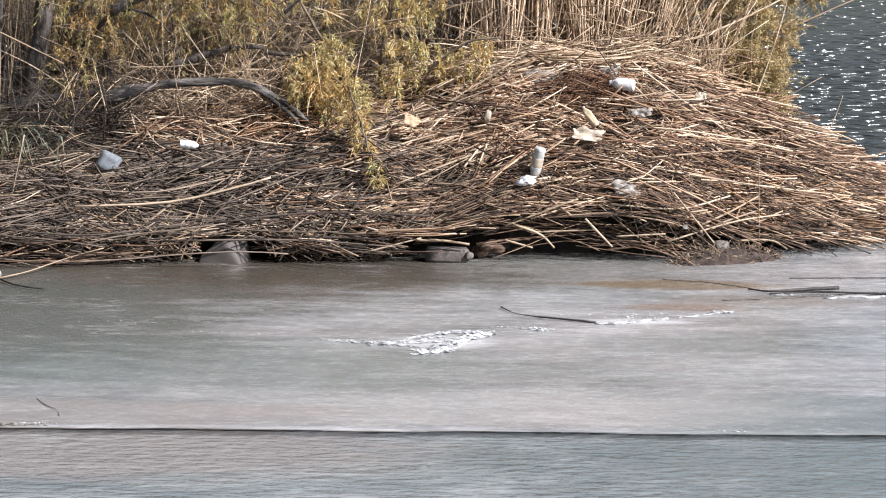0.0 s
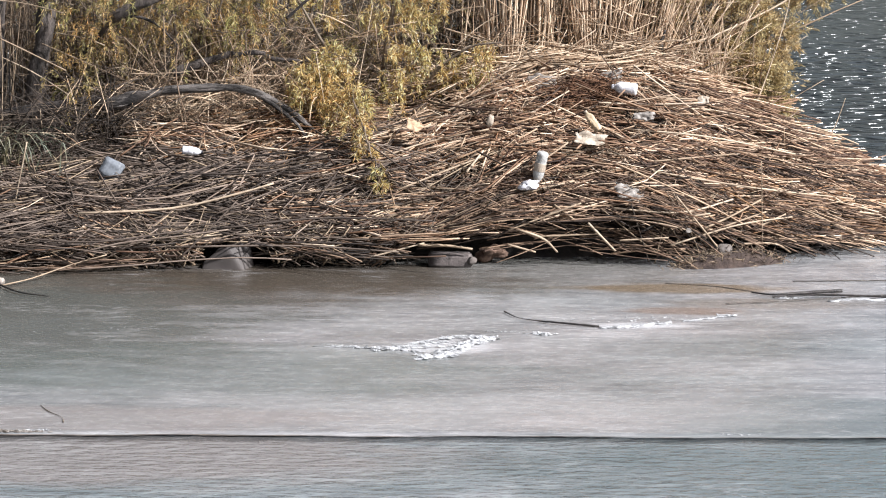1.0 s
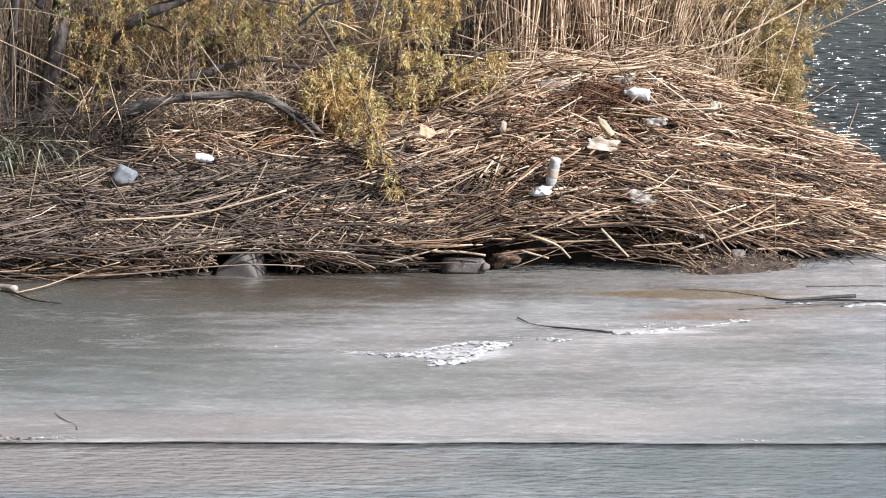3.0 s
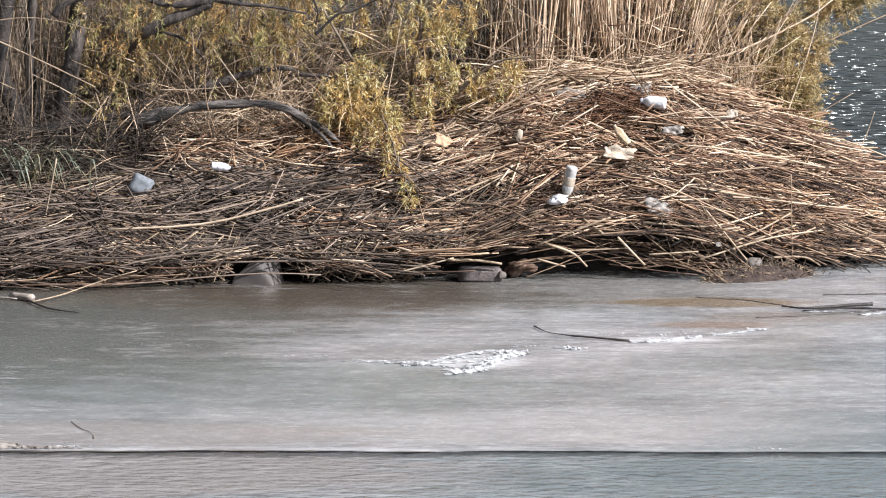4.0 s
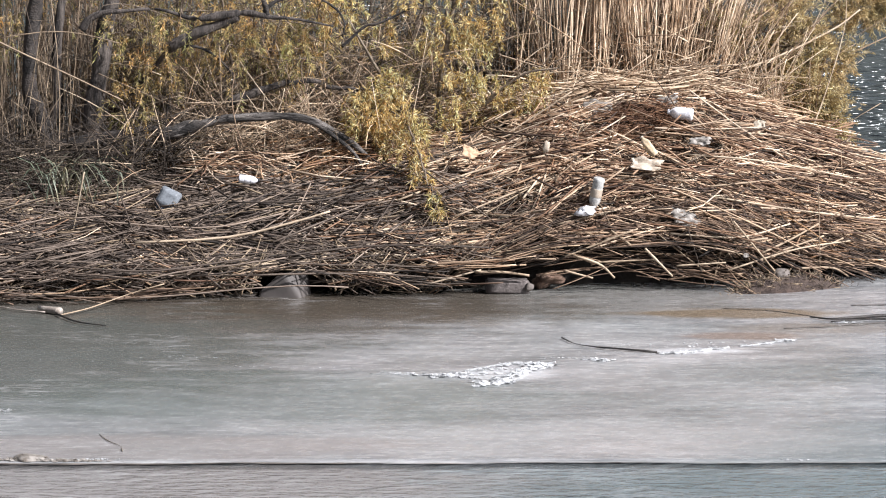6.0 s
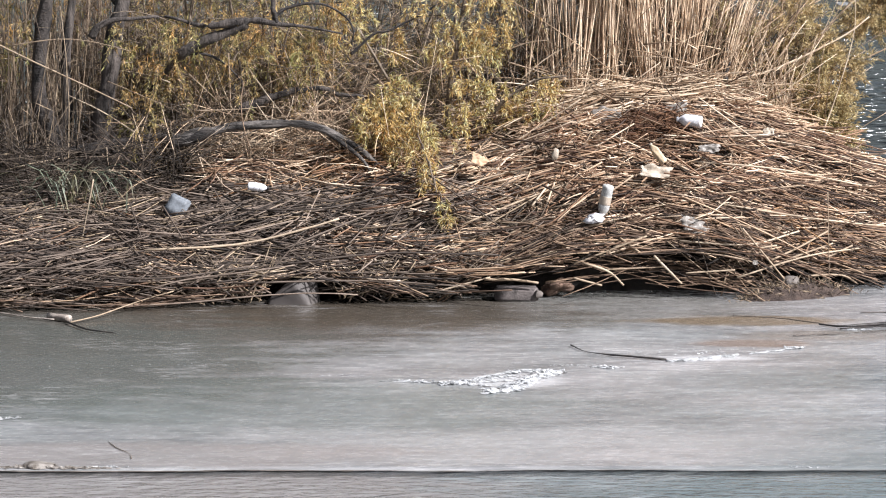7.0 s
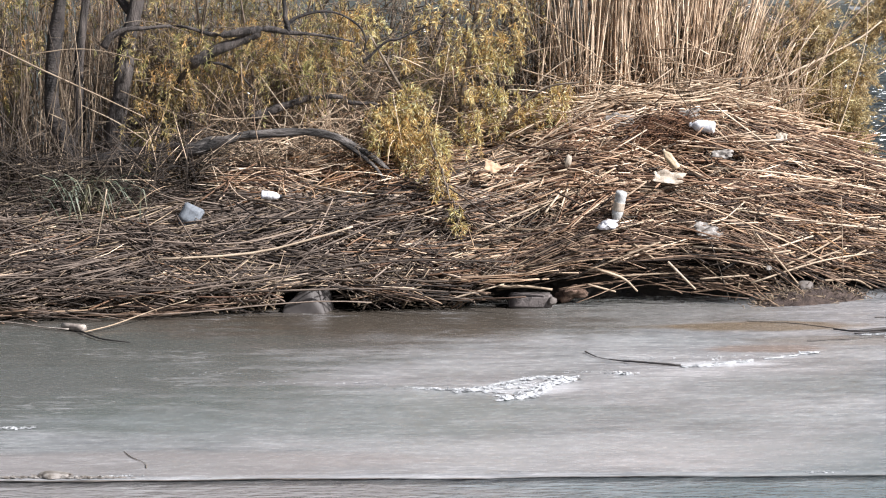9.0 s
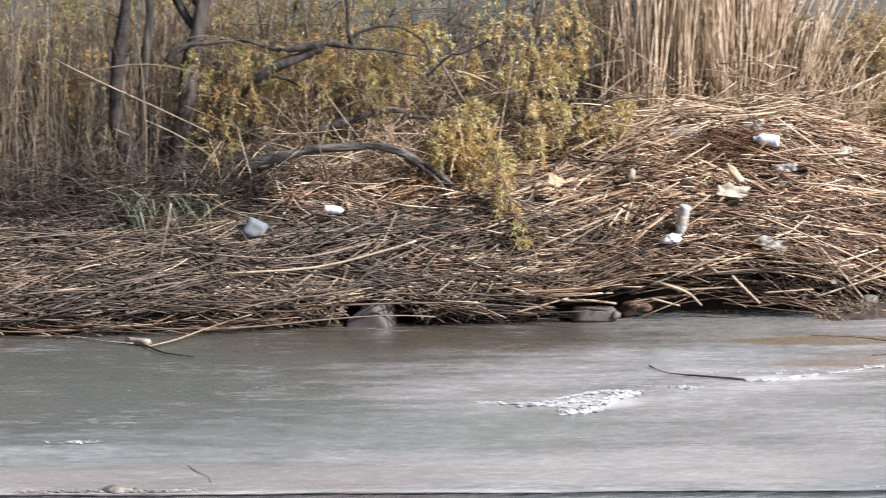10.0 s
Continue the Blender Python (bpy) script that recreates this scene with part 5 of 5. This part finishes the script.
def film(name, label, place, size, turn, mat, seed, rough=0.35):
    """A torn, crumpled sheet with real thickness: size is its width and height."""
    rng = random.Random(seed)
    nx, ny = 14, 10
    bm = bmesh.new()
    sides = []
    for back in (0.0, 0.004):
        rows_v = []
        for j in range(ny):
            row = []
            for i in range(nx):
                u, w = i / (nx - 1) - 0.5, j / (ny - 1) - 0.5
                edge = 1 + 0.25 * noise.noise((3 * u + seed, 3 * w, 1))
                p = Vector((u * size[0] * edge, 0, w * size[1] * edge * (1 - 0.5 * abs(u))))
                fold = noise.noise((u * 4 + seed, w * 4, 0)) + 0.12 * noise.noise((u * 11, w * 11 + seed, 2))
                p.y = fold * rough * max(size) * 0.5 + back
                p.x += 0.12 * size[0] * noise.noise((w * 5, u * 5, seed))
                row.append(bm.verts.new(p))
            rows_v.append(row)
        for j in range(ny - 1):
            for i in range(nx - 1):
                q = (rows_v[j][i], rows_v[j][i + 1], rows_v[j + 1][i + 1], rows_v[j + 1][i])
                bm.faces.new(q if not back else q[::-1])
        sides.append(rows_v)
    rim = [(0, i) for i in range(nx)] + [(j, nx - 1) for j in range(1, ny)] + [(ny - 1, i) for i in range(nx - 2, -1, -1)] + [(j, 0) for j in range(ny - 2, 0, -1)]
    for a, b in zip(rim, rim[1:] + rim[:1]):
        bm.faces.new((sides[0][b[0]][b[1]], sides[0][a[0]][a[1]], sides[1][a[0]][a[1]], sides[1][b[0]][b[1]]))
    ob = part(name, bm, mat, None)
    ob.matrix_basis = pose(*place, *turn)
    return tagged(ob, label, "litter", "plastic litter on the pile")


bottle("plastic_bottle", "scuffed white plastic bottle lying on top of the reed pile", (2.74, 40.12, 2.2), (-0.94, 0.2, 0.1), 0.37, 0.09, M_WHITE, M_WHITE, None, 0.1, 3)
bottle("plastic_bottle", "clear crushed plastic bottle standing askew in the reeds", (1.345, 38.5, 1.52), (-0.2, 0.1, -0.95), 0.52, 0.08, M_CLEAR, M_WHITE, M_CREAM, 0.16, 8)
bottle("plastic_bottle", "small white bottle with dark cap lying on grey reeds", (-3.78, 39.6, 1.37), (0.97, 0.05, -0.12), 0.30, 0.062, M_WHITE, M_DARK, M_WHITE, 0.08, 5)
bottle("plastic_bottle", "yellowed flattened plastic bottle sunk in the reeds", (2.16, 39.3, 1.72), (-0.55, 0.2, 0.72), 0.34, 0.062, M_AMBER, M_CREAM, None, 0.4, 6)
crumple("plastic_wrapper", "crumpled white plastic wrapper beside the upright bottle", "litter", (1.14, 38.30, 1.08), (0.28, 0.15, 0.13), (0, -14, 0), M_WHITE, 11)
film("plastic_bag", "crumpled cream plastic bag caught on canes", (2.02, 38.96, 1.64), (0.42, 0.22), (-35, 8, 10), M_CREAM, 14)
film("plastic_bag", "grey see-through plastic bag between canes", (2.52, 38.30, 0.98), (0.37, 0.24), (-35, 18, 0), M_FILM, 17)
crumple("plastic_disc", "small pale plastic disc among canes", "litter", (0.62, 39.58, 1.81), (0.10, 0.05, 0.17), (0, 10, 0), M_CREAM, 19, 0.2)
film("plastic_sheet", "torn grey plastic sheet half under canes", (1.38, 40.73, 2.25), (0.40, 0.22), (-25, 0, 0), M_FILM, 21)
film("plastic_sheet", "torn grey plastic sheet half under canes", (2.40, 40.83, 2.33), (0.37, 0.16), (-35, -10, 0), M_FILM, 23)
film("paper_scrap", "sodden brown paper scrap on the canes", (-0.47, 39.73, 1.72), (0.22, 0.20), (-35, 20, 0), M_PAPER, 25)
film("plastic_strip", "pale flattened plastic strip on the canes", (2.81, 39.53, 1.90), (0.29, 0.14), (-35, 0, 0), M_FILM, 27)
film("plastic_scrap", "small pale plastic scrap on the canes", (3.74, 40.53, 2.00), (0.17, 0.14), (-35, 0, 0), M_CREAM, 29)
film("plastic_scrap", "tiny white plastic scrap under the canes", (3.34, 37.93, 0.52), (0.07, 0.07), (-35, 0, 0), M_FILM, 31)


def canister():
    """A rounded square canister with handle and cap, lying on its back edge."""
    thing = new("plastic_canister")
    tagged(thing, "milky blue plastic canister half sunk in grey reeds", "canister")
    bm = bmesh.new()
    bmesh.ops.create_cube(bm, size=1)
    bmesh.ops.scale(bm, vec=(0.30, 0.13, 0.3), verts=bm.verts)
    bmesh.ops.bevel(bm, geom=bm.edges[:], offset=0.018, segments=3, affect="EDGES")
    bmesh.ops.subdivide_edges(bm, edges=[e for e in bm.edges if e.calc_length() > 0.1], cuts=3, use_grid_fill=True)
    for q in bm.verts:
        q.co += noise.noise_vector(q.co * 5) * 0.008
    part("body", bm, M_MILKY, thing)
    part("cap", lathe([(0.03, 0.15), (0.032, 0.16), (0.032, 0.185), (0.028, 0.19)], 14), M_WHITE, thing, "small white cap")
    c = spline([(-0.09, 0, 0.14), (-0.09, 0, 0.19), (-0.03, 0, 0.2), (0.0, 0, 0.15)], 10)
    v, f = tubes(c[None], np.full((1, 10), 0.012), 8)
    link_mesh("handle", v, f, M_MILKY, thing)
    thing.matrix_basis = pose(-4.77, 39.36, 1.11, 158, 26, -10)


canister()


# ---------------------------------------------------------------- stones and debris at the waterline
def boulder(name, label, place, size, turn, mat, seed, rough=0.25):
    bm = bmesh.new()
    bmesh.ops.create_icosphere(bm, subdivisions=4, radius=1)
    for q in bm.verts:
        n = noise.noise(q.co * 1.1 + Vector((seed, 0, 0))) + 0.3 * noise.noise(q.co * 3.5 + Vector((seed, 4, 0)))
        q.co *= 1 + rough * n
        q.co = Vector((q.co.x * size[0], q.co.y * size[1], q.co.z * size[2])) / 2
    ob = part(name, bm, mat, None)
    ob.matrix_basis = pose(*place, *turn)
    return tagged(ob, label, "stone", "stones at the waterline")


def flat_boulder():
    """A wedge-shaped block with a flat sloping top and worn edges."""
    bm = bmesh.new()
    corners = [(-0.42, -0.16), (0.30, -0.22), (0.36, 0.2), (-0.36, 0.24)]
    tops = [(-0.36, -0.1, 0.2), (-0.02, -0.15, 0.44), (0.3, 0.12, 0.46), (-0.05, 0.2, 0.45)]
    low = [bm.verts.new((x, y, 0)) for x, y in corners]
    top = [bm.verts.new(p) for p in tops]
    bm.faces.new(low[::-1])
    bm.faces.new(top)
    for i in range(4):
        bm.faces.new((low[i], low[(i + 1) % 4], top[(i + 1) % 4], top[i]))
    bmesh.ops.subdivide_edges(bm, edges=bm.edges[:], cuts=9, use_grid_fill=True)
    for _ in range(3):
        bmesh.ops.smooth_vert(bm, verts=bm.verts[:], factor=0.5, use_axis_x=True, use_axis_y=True, use_axis_z=True)
    for q in bm.verts:
        q.co += noise.noise_vector(q.co * 4) * 0.018 + noise.noise_vector(q.co * 15) * 0.005
    ob = part("boulder", bm, M_BOULDER, None)
    ob.matrix_basis = pose(-2.98, 37.78, -0.115)
    return tagged(ob, "smooth grey flat-topped boulder half under the reeds", "stone", "stones at the waterline")


flat_boulder()
boulder("pale_stone", "small pale stone at the end of the slab", (0.36, 37.85, 0.1), (0.12, 0.12, 0.12), (0, 0, 0), M_STONE, 9)
boulder("pale_stone", "small pale stone on the muddy debris", (3.85, 38.2, 0.2), (0.26, 0.2, 0.18), (0, 0, 20), M_STONE, 12)
M_CLAY = rough_stuff("orange_brown_clay", (0.11, 0.07, 0.05), (0.27, 0.175, 0.125), 9.0, 0.9, 0.7)
boulder("clay_clod", "orange-brown clay clod under overhanging canes", (0.62, 38.25, 0.13), (0.36, 0.3, 0.19), (0, -8, 0), M_CLAY, 15, 0.8)

bm = bmesh.new()
bmesh.ops.create_cube(bm, size=1)
bmesh.ops.scale(bm, vec=(0.60, 0.3, 0.2), verts=bm.verts)
bmesh.ops.bevel(bm, geom=bm.edges[:], offset=0.025, segments=2, affect="EDGES")
bmesh.ops.subdivide_edges(bm, edges=[e for e in bm.edges if e.calc_length() > 0.1], cuts=5, use_grid_fill=True)
for q in bm.verts:
    q.co += noise.noise_vector(q.co * 7) * 0.008
slab = part("stone_slab", bm, rough_stuff("dark_grey_slab", (0.075, 0.064, 0.06), (0.15, 0.128, 0.12), 5.0), None)
slab.matrix_basis = pose(0.06, 37.98, 0.085, 0, 2, 3)
tagged(slab, "squared grey stone slab lying at the water's edge", "stone")


def debris(x, y):
    r = math.hypot((x - 3.95) / 0.85, (y - 38.2 - 0.36 * (x - 4)) / 0.32)
    return -0.05 + 0.25 * max(0.0, 1 - r * r) + 0.07 * noise.noise((x * 7, y * 7, 2)) * max(0.0, 1.2 - r) + 0.03 * noise.noise((x * 19, y * 19, 5)) * max(0.0, 1.1 - r)


mud = grid("mud_mat", np.linspace(2.9, 5.1, 70), np.linspace(37.4, 39.0, 50), debris, rough_stuff("brown_mud_debris", (0.04, 0.027, 0.022), (0.095, 0.066, 0.052), 9.0, 0.9, 0.9))
tagged(mud, "low mat of brown mud and rotted debris on the ice", "debris")
rng = np.random.default_rng(91)
n = 800
x = rng.uniform(3.0, 4.95, n)
y = 38.25 + rng.normal(0, 0.14, n) + 0.36 * (x - 4)
d = unit(np.stack([rng.normal(0, 1, n), rng.normal(0, 0.6, n), np.abs(rng.normal(0.1, 0.5, n))], -1))
c = np.stack([x, y, [debris(a, b) - 0.01 for a, b in zip(x, y)]], -1)[:, None] + d[:, None] * (rng.uniform(0.04, 0.16, n)[:, None] * np.linspace(0, 1, 3))[:, :, None]
ob = joined("mud_twigs", [(c, np.full((n, 3), 0.005))], M_DULL, None, 4)
tagged(ob, "short broken twigs sticking out of the mud", "twigs", kind="stuff")


# ---------------------------------------------------------------- sticks on the ice
def stick(name, label, points, r0, r1, mat, seed=1, k=16):
    ob = limb_mesh(name, points, r0, r1, mat, k=k, sides=7, gnarl=0.15, seed=seed)
    return tagged(ob, label, "stick", "sticks lying about")


stick("wet_stick", "thin black wet stick frozen onto the ice", [(0.74, 34.67, 0.03), (0.92, 34.3, 0.02), (1.24, 34.05, 0.025), (1.3, 34.0, 0.03), (1.88, 33.83, 0.015)], 0.007, 0.016, M_WET, 3, 22)
stick("wet_stick", "black wet branch stuck in the ice near open water", [(4.02, 36.05, 0.02), (4.3, 35.85, 0.03), (4.7, 35.98, 0.04), (5.2, 36.05, 0.03)], 0.012, 0.02, M_WET, 4)
stick("wet_stick", "black wet branch stuck in the ice near open water", [(4.25, 35.75, 0.02), (4.75, 35.8, 0.03), (5.4, 35.75, 0.04), (6.1, 35.7, 0.03)], 0.012, 0.018, M_WET, 5)
stick("twig", "thin brown twig lying bent on the ice", [(-4.38, 29.5, 0.01), (-4.25, 29.2, 0.01), (-4.08, 28.95, 0.012), (-4.03, 28.72, 0.01)], 0.003, 0.0055, M_TWIG, 6)
stick("wet_stick", "dark wet stick lying flat on the ice", [(-5.92, 36.33, 0.03), (-5.55, 35.78, 0.03), (-5.15, 35.55, 0.02)], 0.014, 0.008, M_WET, 7)
stick("driftwood_stick", "long pale stick lying by the bank on the ice", [(-7.6, 37.05, 0.03), (-7.0, 36.98, 0.03), (-6.5, 36.65, 0.03), (-6.1, 36.45, 0.03)], 0.014, 0.012, M_DRIFT, 8)
tagged(limb_mesh("cut_log", [(-6.2, 36.62, 0.05), (-6.02, 36.5, 0.05), (-5.88, 36.4, 0.05)], 0.042, 0.05, M_DRIFT, k=5, sides=14, gnarl=0.0, seed=9),
       "short pale cut end of wood on the ice", "log")
stick("bare_branch", "pale tan curved branch rising from ice to the reeds", [(-5.86, 36.25, 0.03), (-5.55, 36.6, 0.05), (-5.3, 36.95, 0.09), (-5.0, 37.2, 0.16), (-4.6, 37.3, 0.26)], 0.012, 0.008, M_PALE_CANE, 10)
stick("dark_twig", "thin dark twig beside the small white bottle", [(-3.55, 40.05, 1.28), (-3.3, 40.15, 1.36), (-2.95, 40.2, 1.5)], 0.014, 0.008, M_WET, 11)


stick("dark_stub", "short black broken stub upright among the pale reeds", [(3.22, 42.13, 2.55), (3.25, 42.13, 2.72), (3.3, 42.14, 2.86)], 0.04, 0.012, M_WET, 12, 8)


# ---------------------------------------------------------------- broken white ice
def ice_crumbs(name, label, spots, seed, mat=None):
    """spots: (x, y, spread x, spread y, count, size)."""
    rng = np.random.default_rng(seed)
    vs, fs, n = [], [], 0
    for x, y, wx, wy, count, size in spots:
        for _ in range(int(count * 0.75)):
            p = np.array([x + rng.normal(0, wx), y + rng.normal(0, wy), 0.008])
            s = size * 0.85 * rng.uniform(0.3, 2.3)
            a = np.sort(rng.uniform(0, 6.28, 6))
            tilt = rng.normal(0, 0.16, 2)
            ring = np.stack([np.cos(a) * s * 1.6, np.sin(a) * s, np.zeros(6)], -1)
            ring[:, 2] = ring[:, 0] * tilt[0] + ring[:, 1] * tilt[1]
            ring[:, 2] -= ring[:, 2].min()
            top = ring * [0.8, 0.8, 1] + [0, 0, s * rng.uniform(0.08, 0.3)]
            vs += [p + ring, p + top]
            fs += [[n + i, n + (i + 1) % 6, n + 6 + (i + 1) % 6, n + 6 + i] for i in range(6)] + [[n + 6 + i for i in range(6)]]
            n += 12
    ob = link_mesh(name, np.vstack(vs), fs, mat or M_SLUSH, None, smooth=False)
    return tagged(ob, label, "ice", kind="stuff")


def along(points, step, wide, count, size):
    """Spots for ice crumbs along a line of (x, y)."""
    p = spline([(x, y, 0) for x, y in points], 60)
    run = np.concatenate([[0], np.linalg.norm(np.diff(p, axis=0), axis=1).cumsum()])
    at = np.arange(0, run[-1], step)
    return [(np.interp(d, run, p[:, 0]), np.interp(d, run, p[:, 1]), step * 0.5, wide, count, size) for d in at]


ice_crumbs("broken_ice", "heap of broken white ice plates on the grey sheet",
           along([(-2.09, 32.97), (-1.6, 32.88), (-1.35, 32.63)], 0.1, 0.03, 5, 0.007)
           + along([(-1.35, 32.63), (-0.86, 32.52), (-0.47, 32.62), (-0.29, 32.83), (-0.02, 32.9)], 0.06, 0.025, 16, 0.013)
           + along([(-0.05, 33.1), (0.26, 33.18), (0.55, 33.1)], 0.05, 0.03, 16, 0.016)
           + along([(-0.31, 31.96), (-0.08, 32.09), (0.13, 32.12)], 0.05, 0.035, 22, 0.019)
           + along([(-0.1, 32.2), (0.01, 32.37), (0.19, 32.61), (0.35, 32.9), (0.55, 33.08)], 0.05, 0.05, 22, 0.019)
           + along([(-0.83, 32.41), (-0.56, 32.46), (-0.29, 32.32)], 0.06, 0.02, 14, 0.013)
           + [(0.1, 32.85, 0.16, 0.08, 40, 0.014), (-0.3, 32.6, 0.14, 0.05, 60, 0.014), (0.45, 33.05, 0.08, 0.05, 60, 0.018), (-0.1, 32.1, 0.1, 0.06, 50, 0.018),
              (-2.6, 33.0, 0.3, 0.05, 40, 0.006), (1.18, 33.38, 0.07, 0.05, 70, 0.012), (-4.0, 33.6, 0.8, 0.1, 60, 0.005), (0.75, 33.5, 0.2, 0.03, 60, 0.007)], 401)
ice_crumbs("white_ice_rim", "thin rim of white broken ice beside the stick", [
    (1.98 + 0.08 * i, 33.77 + 0.036 * i + 0.004 * (i % 3), 0.05, 0.03, 14, 0.008) for i in range(10)] + [
    (2.9 + 0.09 * i, 34.2 + 0.046 * i, 0.06, 0.02, 9, 0.007) for i in range(9)] + [
    (2.3, 34.35, 0.3, 0.12, 70, 0.008), (3.55, 34.58, 0.07, 0.03, 40, 0.014), (5.6, 35.68, 0.5, 0.04, 70, 0.009), (6.4, 35.6, 0.5, 0.05, 70, 0.009), (4.45, 35.72, 0.1, 0.02, 40, 0.014)], 402)
M_GREY_ICE = rough_stuff("dirty_brown_ice", (0.14, 0.118, 0.095), (0.34, 0.31, 0.28), 9.0, 0.5, 0.5)
lump = boulder("ice_lump", "low lump of dirty brown ice beside the crack", (-4.95, 28.42, 0.0), (0.34, 0.3, 0.09), (0, 0, 0), M_GREY_ICE, 21, 0.35)
tagged(lump, category="ice", group="ice lumps")
ice_crumbs("ice_rubble", "dirty brown-grey ice rubble along the crack", [
    (-4.95, 28.38, 0.09, 0.04, 420, 0.012), (-4.65, 28.32, 0.16, 0.025, 220, 0.01), (-4.35, 28.31, 0.1, 0.02, 120, 0.01), (-3.4, 28.29, 0.35, 0.01, 40, 0.005), (-5.6, 28.34, 0.3, 0.02, 180, 0.012)], 403, M_GREY_ICE)
ice_crumbs("broken_ice", "small scatter of white ice crumbs on the sheet", [(-5.75, 30.66, 0.14, 0.025, 70, 0.012), (-4.3, 28.36, 0.1, 0.015, 90, 0.01), (3.0, 28.32, 0.15, 0.015, 24, 0.007)], 404)


# ---------------------------------------------------------------- ridges and scratches in the ice
def ridge(points, width, mat, label, k=24, rise=0.35):
    """A low frozen ridge along a line of (x, y)."""
    c = spline([(x, y, 0.007) for x, y in points], k)
    w = width * (0.6 + 0.4 * np.sin(np.linspace(0, 3.14, k))) * np.array([1 + 0.4 * noise.noise((i * 0.9, points[0][0], 4)) for i in range(k)])
    c[:, 1] += np.array([noise.noise((i * 0.7, points[0][1], 8)) for i in range(k)]) * width * 2.5
    v, f = tubes(c[None], w[None], 6)
    v[:, 2] = 0.007 + (v[:, 2] - 0.007) * rise
    return tagged(link_mesh("ice_ridge", v, f, mat), label, "ice ridge", "ridges in the ice")


M_WET_ICE = rough_stuff("dark_wet_ice", (0.06, 0.052, 0.045), (0.12, 0.105, 0.09), 6.0, 0.25)
ridge([(2.94, 36.74), (3.49, 36.58), (3.86, 36.34), (4.09, 36.15)], 0.013, M_WET_ICE, "low dark wet ridge at a brown patch")
ridge([(3.6, 35.35), (4.2, 35.45), (5.3, 35.85), (7.0, 36.3)], 0.02, M_WET_ICE, "low dark wet ridge near open water")
ridge([(4.66, 36.91), (5.52, 36.99), (7.0, 37.1)], 0.022, M_WET_ICE, "low dark wet ridge near open water")


for line, wide in (([(-1.59, 32.61), (-1.18, 32.57), (-0.84, 32.54), (-0.51, 32.53), (-0.39, 32.7), (-0.17, 32.82)], 0.014),
                   ([(-0.27, 31.96), (-0.04, 32.06), (0.16, 32.31), (0.27, 32.65), (0.2, 32.8)], 0.03),
                   ([(-0.41, 32.82), (-0.17, 33.02), (0.17, 33.15), (0.51, 33.21), (0.56, 33.01), (0.37, 32.82)], 0.024),
                   ([(0.95, 33.44), (1.13, 33.4), (1.25, 33.32)], 0.02)):
    ridge(line, wide, M_SLUSH, "sinuous strand of white broken ice on grey ice")
ridge([(1.9, 33.78), (2.15, 33.83), (2.45, 33.97), (2.8, 34.12)], 0.05, M_SLUSH, "thin rim of white broken ice beside a stick")
ridge([(2.95, 34.2), (3.2, 34.33), (3.45, 34.5), (3.65, 34.62)], 0.024, M_SLUSH, "thin rim of white broken ice beside a stick")
ridge([(4.95, 35.6), (5.6, 35.66), (6.3, 35.6), (7.0, 35.58)], 0.05, M_SLUSH, "thin rim of white broken ice beside a stick")


M_CRACK = rough_stuff("dark_wet_crack", (0.06, 0.049, 0.04), (0.17, 0.145, 0.125), 3.0, 0.95, 0.2)


def crack_line(x0, x1, width):
    """A flat dark wet seam that wanders and swells along the edge of the older sheet."""
    xs = np.arange(x0, x1, 0.05)
    wide = width * np.array([max(0.55, 1 + 1.1 * noise.noise((x * 2.3, 3, 1)) + 0.6 * noise.noise((x * 9, 5, 2))) for x in xs])
    mid = np.array([ice_edge(x) - 0.004 + 0.006 * noise.noise((x * 1.7, 8, 4)) for x in xs])
    n = len(xs)
    v = [(x, y - q, 0.009) for x, y, q in zip(xs, mid, wide)] + [(x, y + q, 0.009) for x, y, q in zip(xs, mid, wide)]
    f = [(i, i + 1, n + i + 1, n + i) for i in range(n - 1)]
    return tagged(link_mesh("ice_crack", v, f, M_CRACK), "thin dark wet crack line between two ice sheets", "ice crack", "cracks in the ice")


crack_line(-10.0, -1.6, 0.022)
crack_line(-1.65, 1.55, 0.009)
crack_line(1.5, 10.0, 0.007)
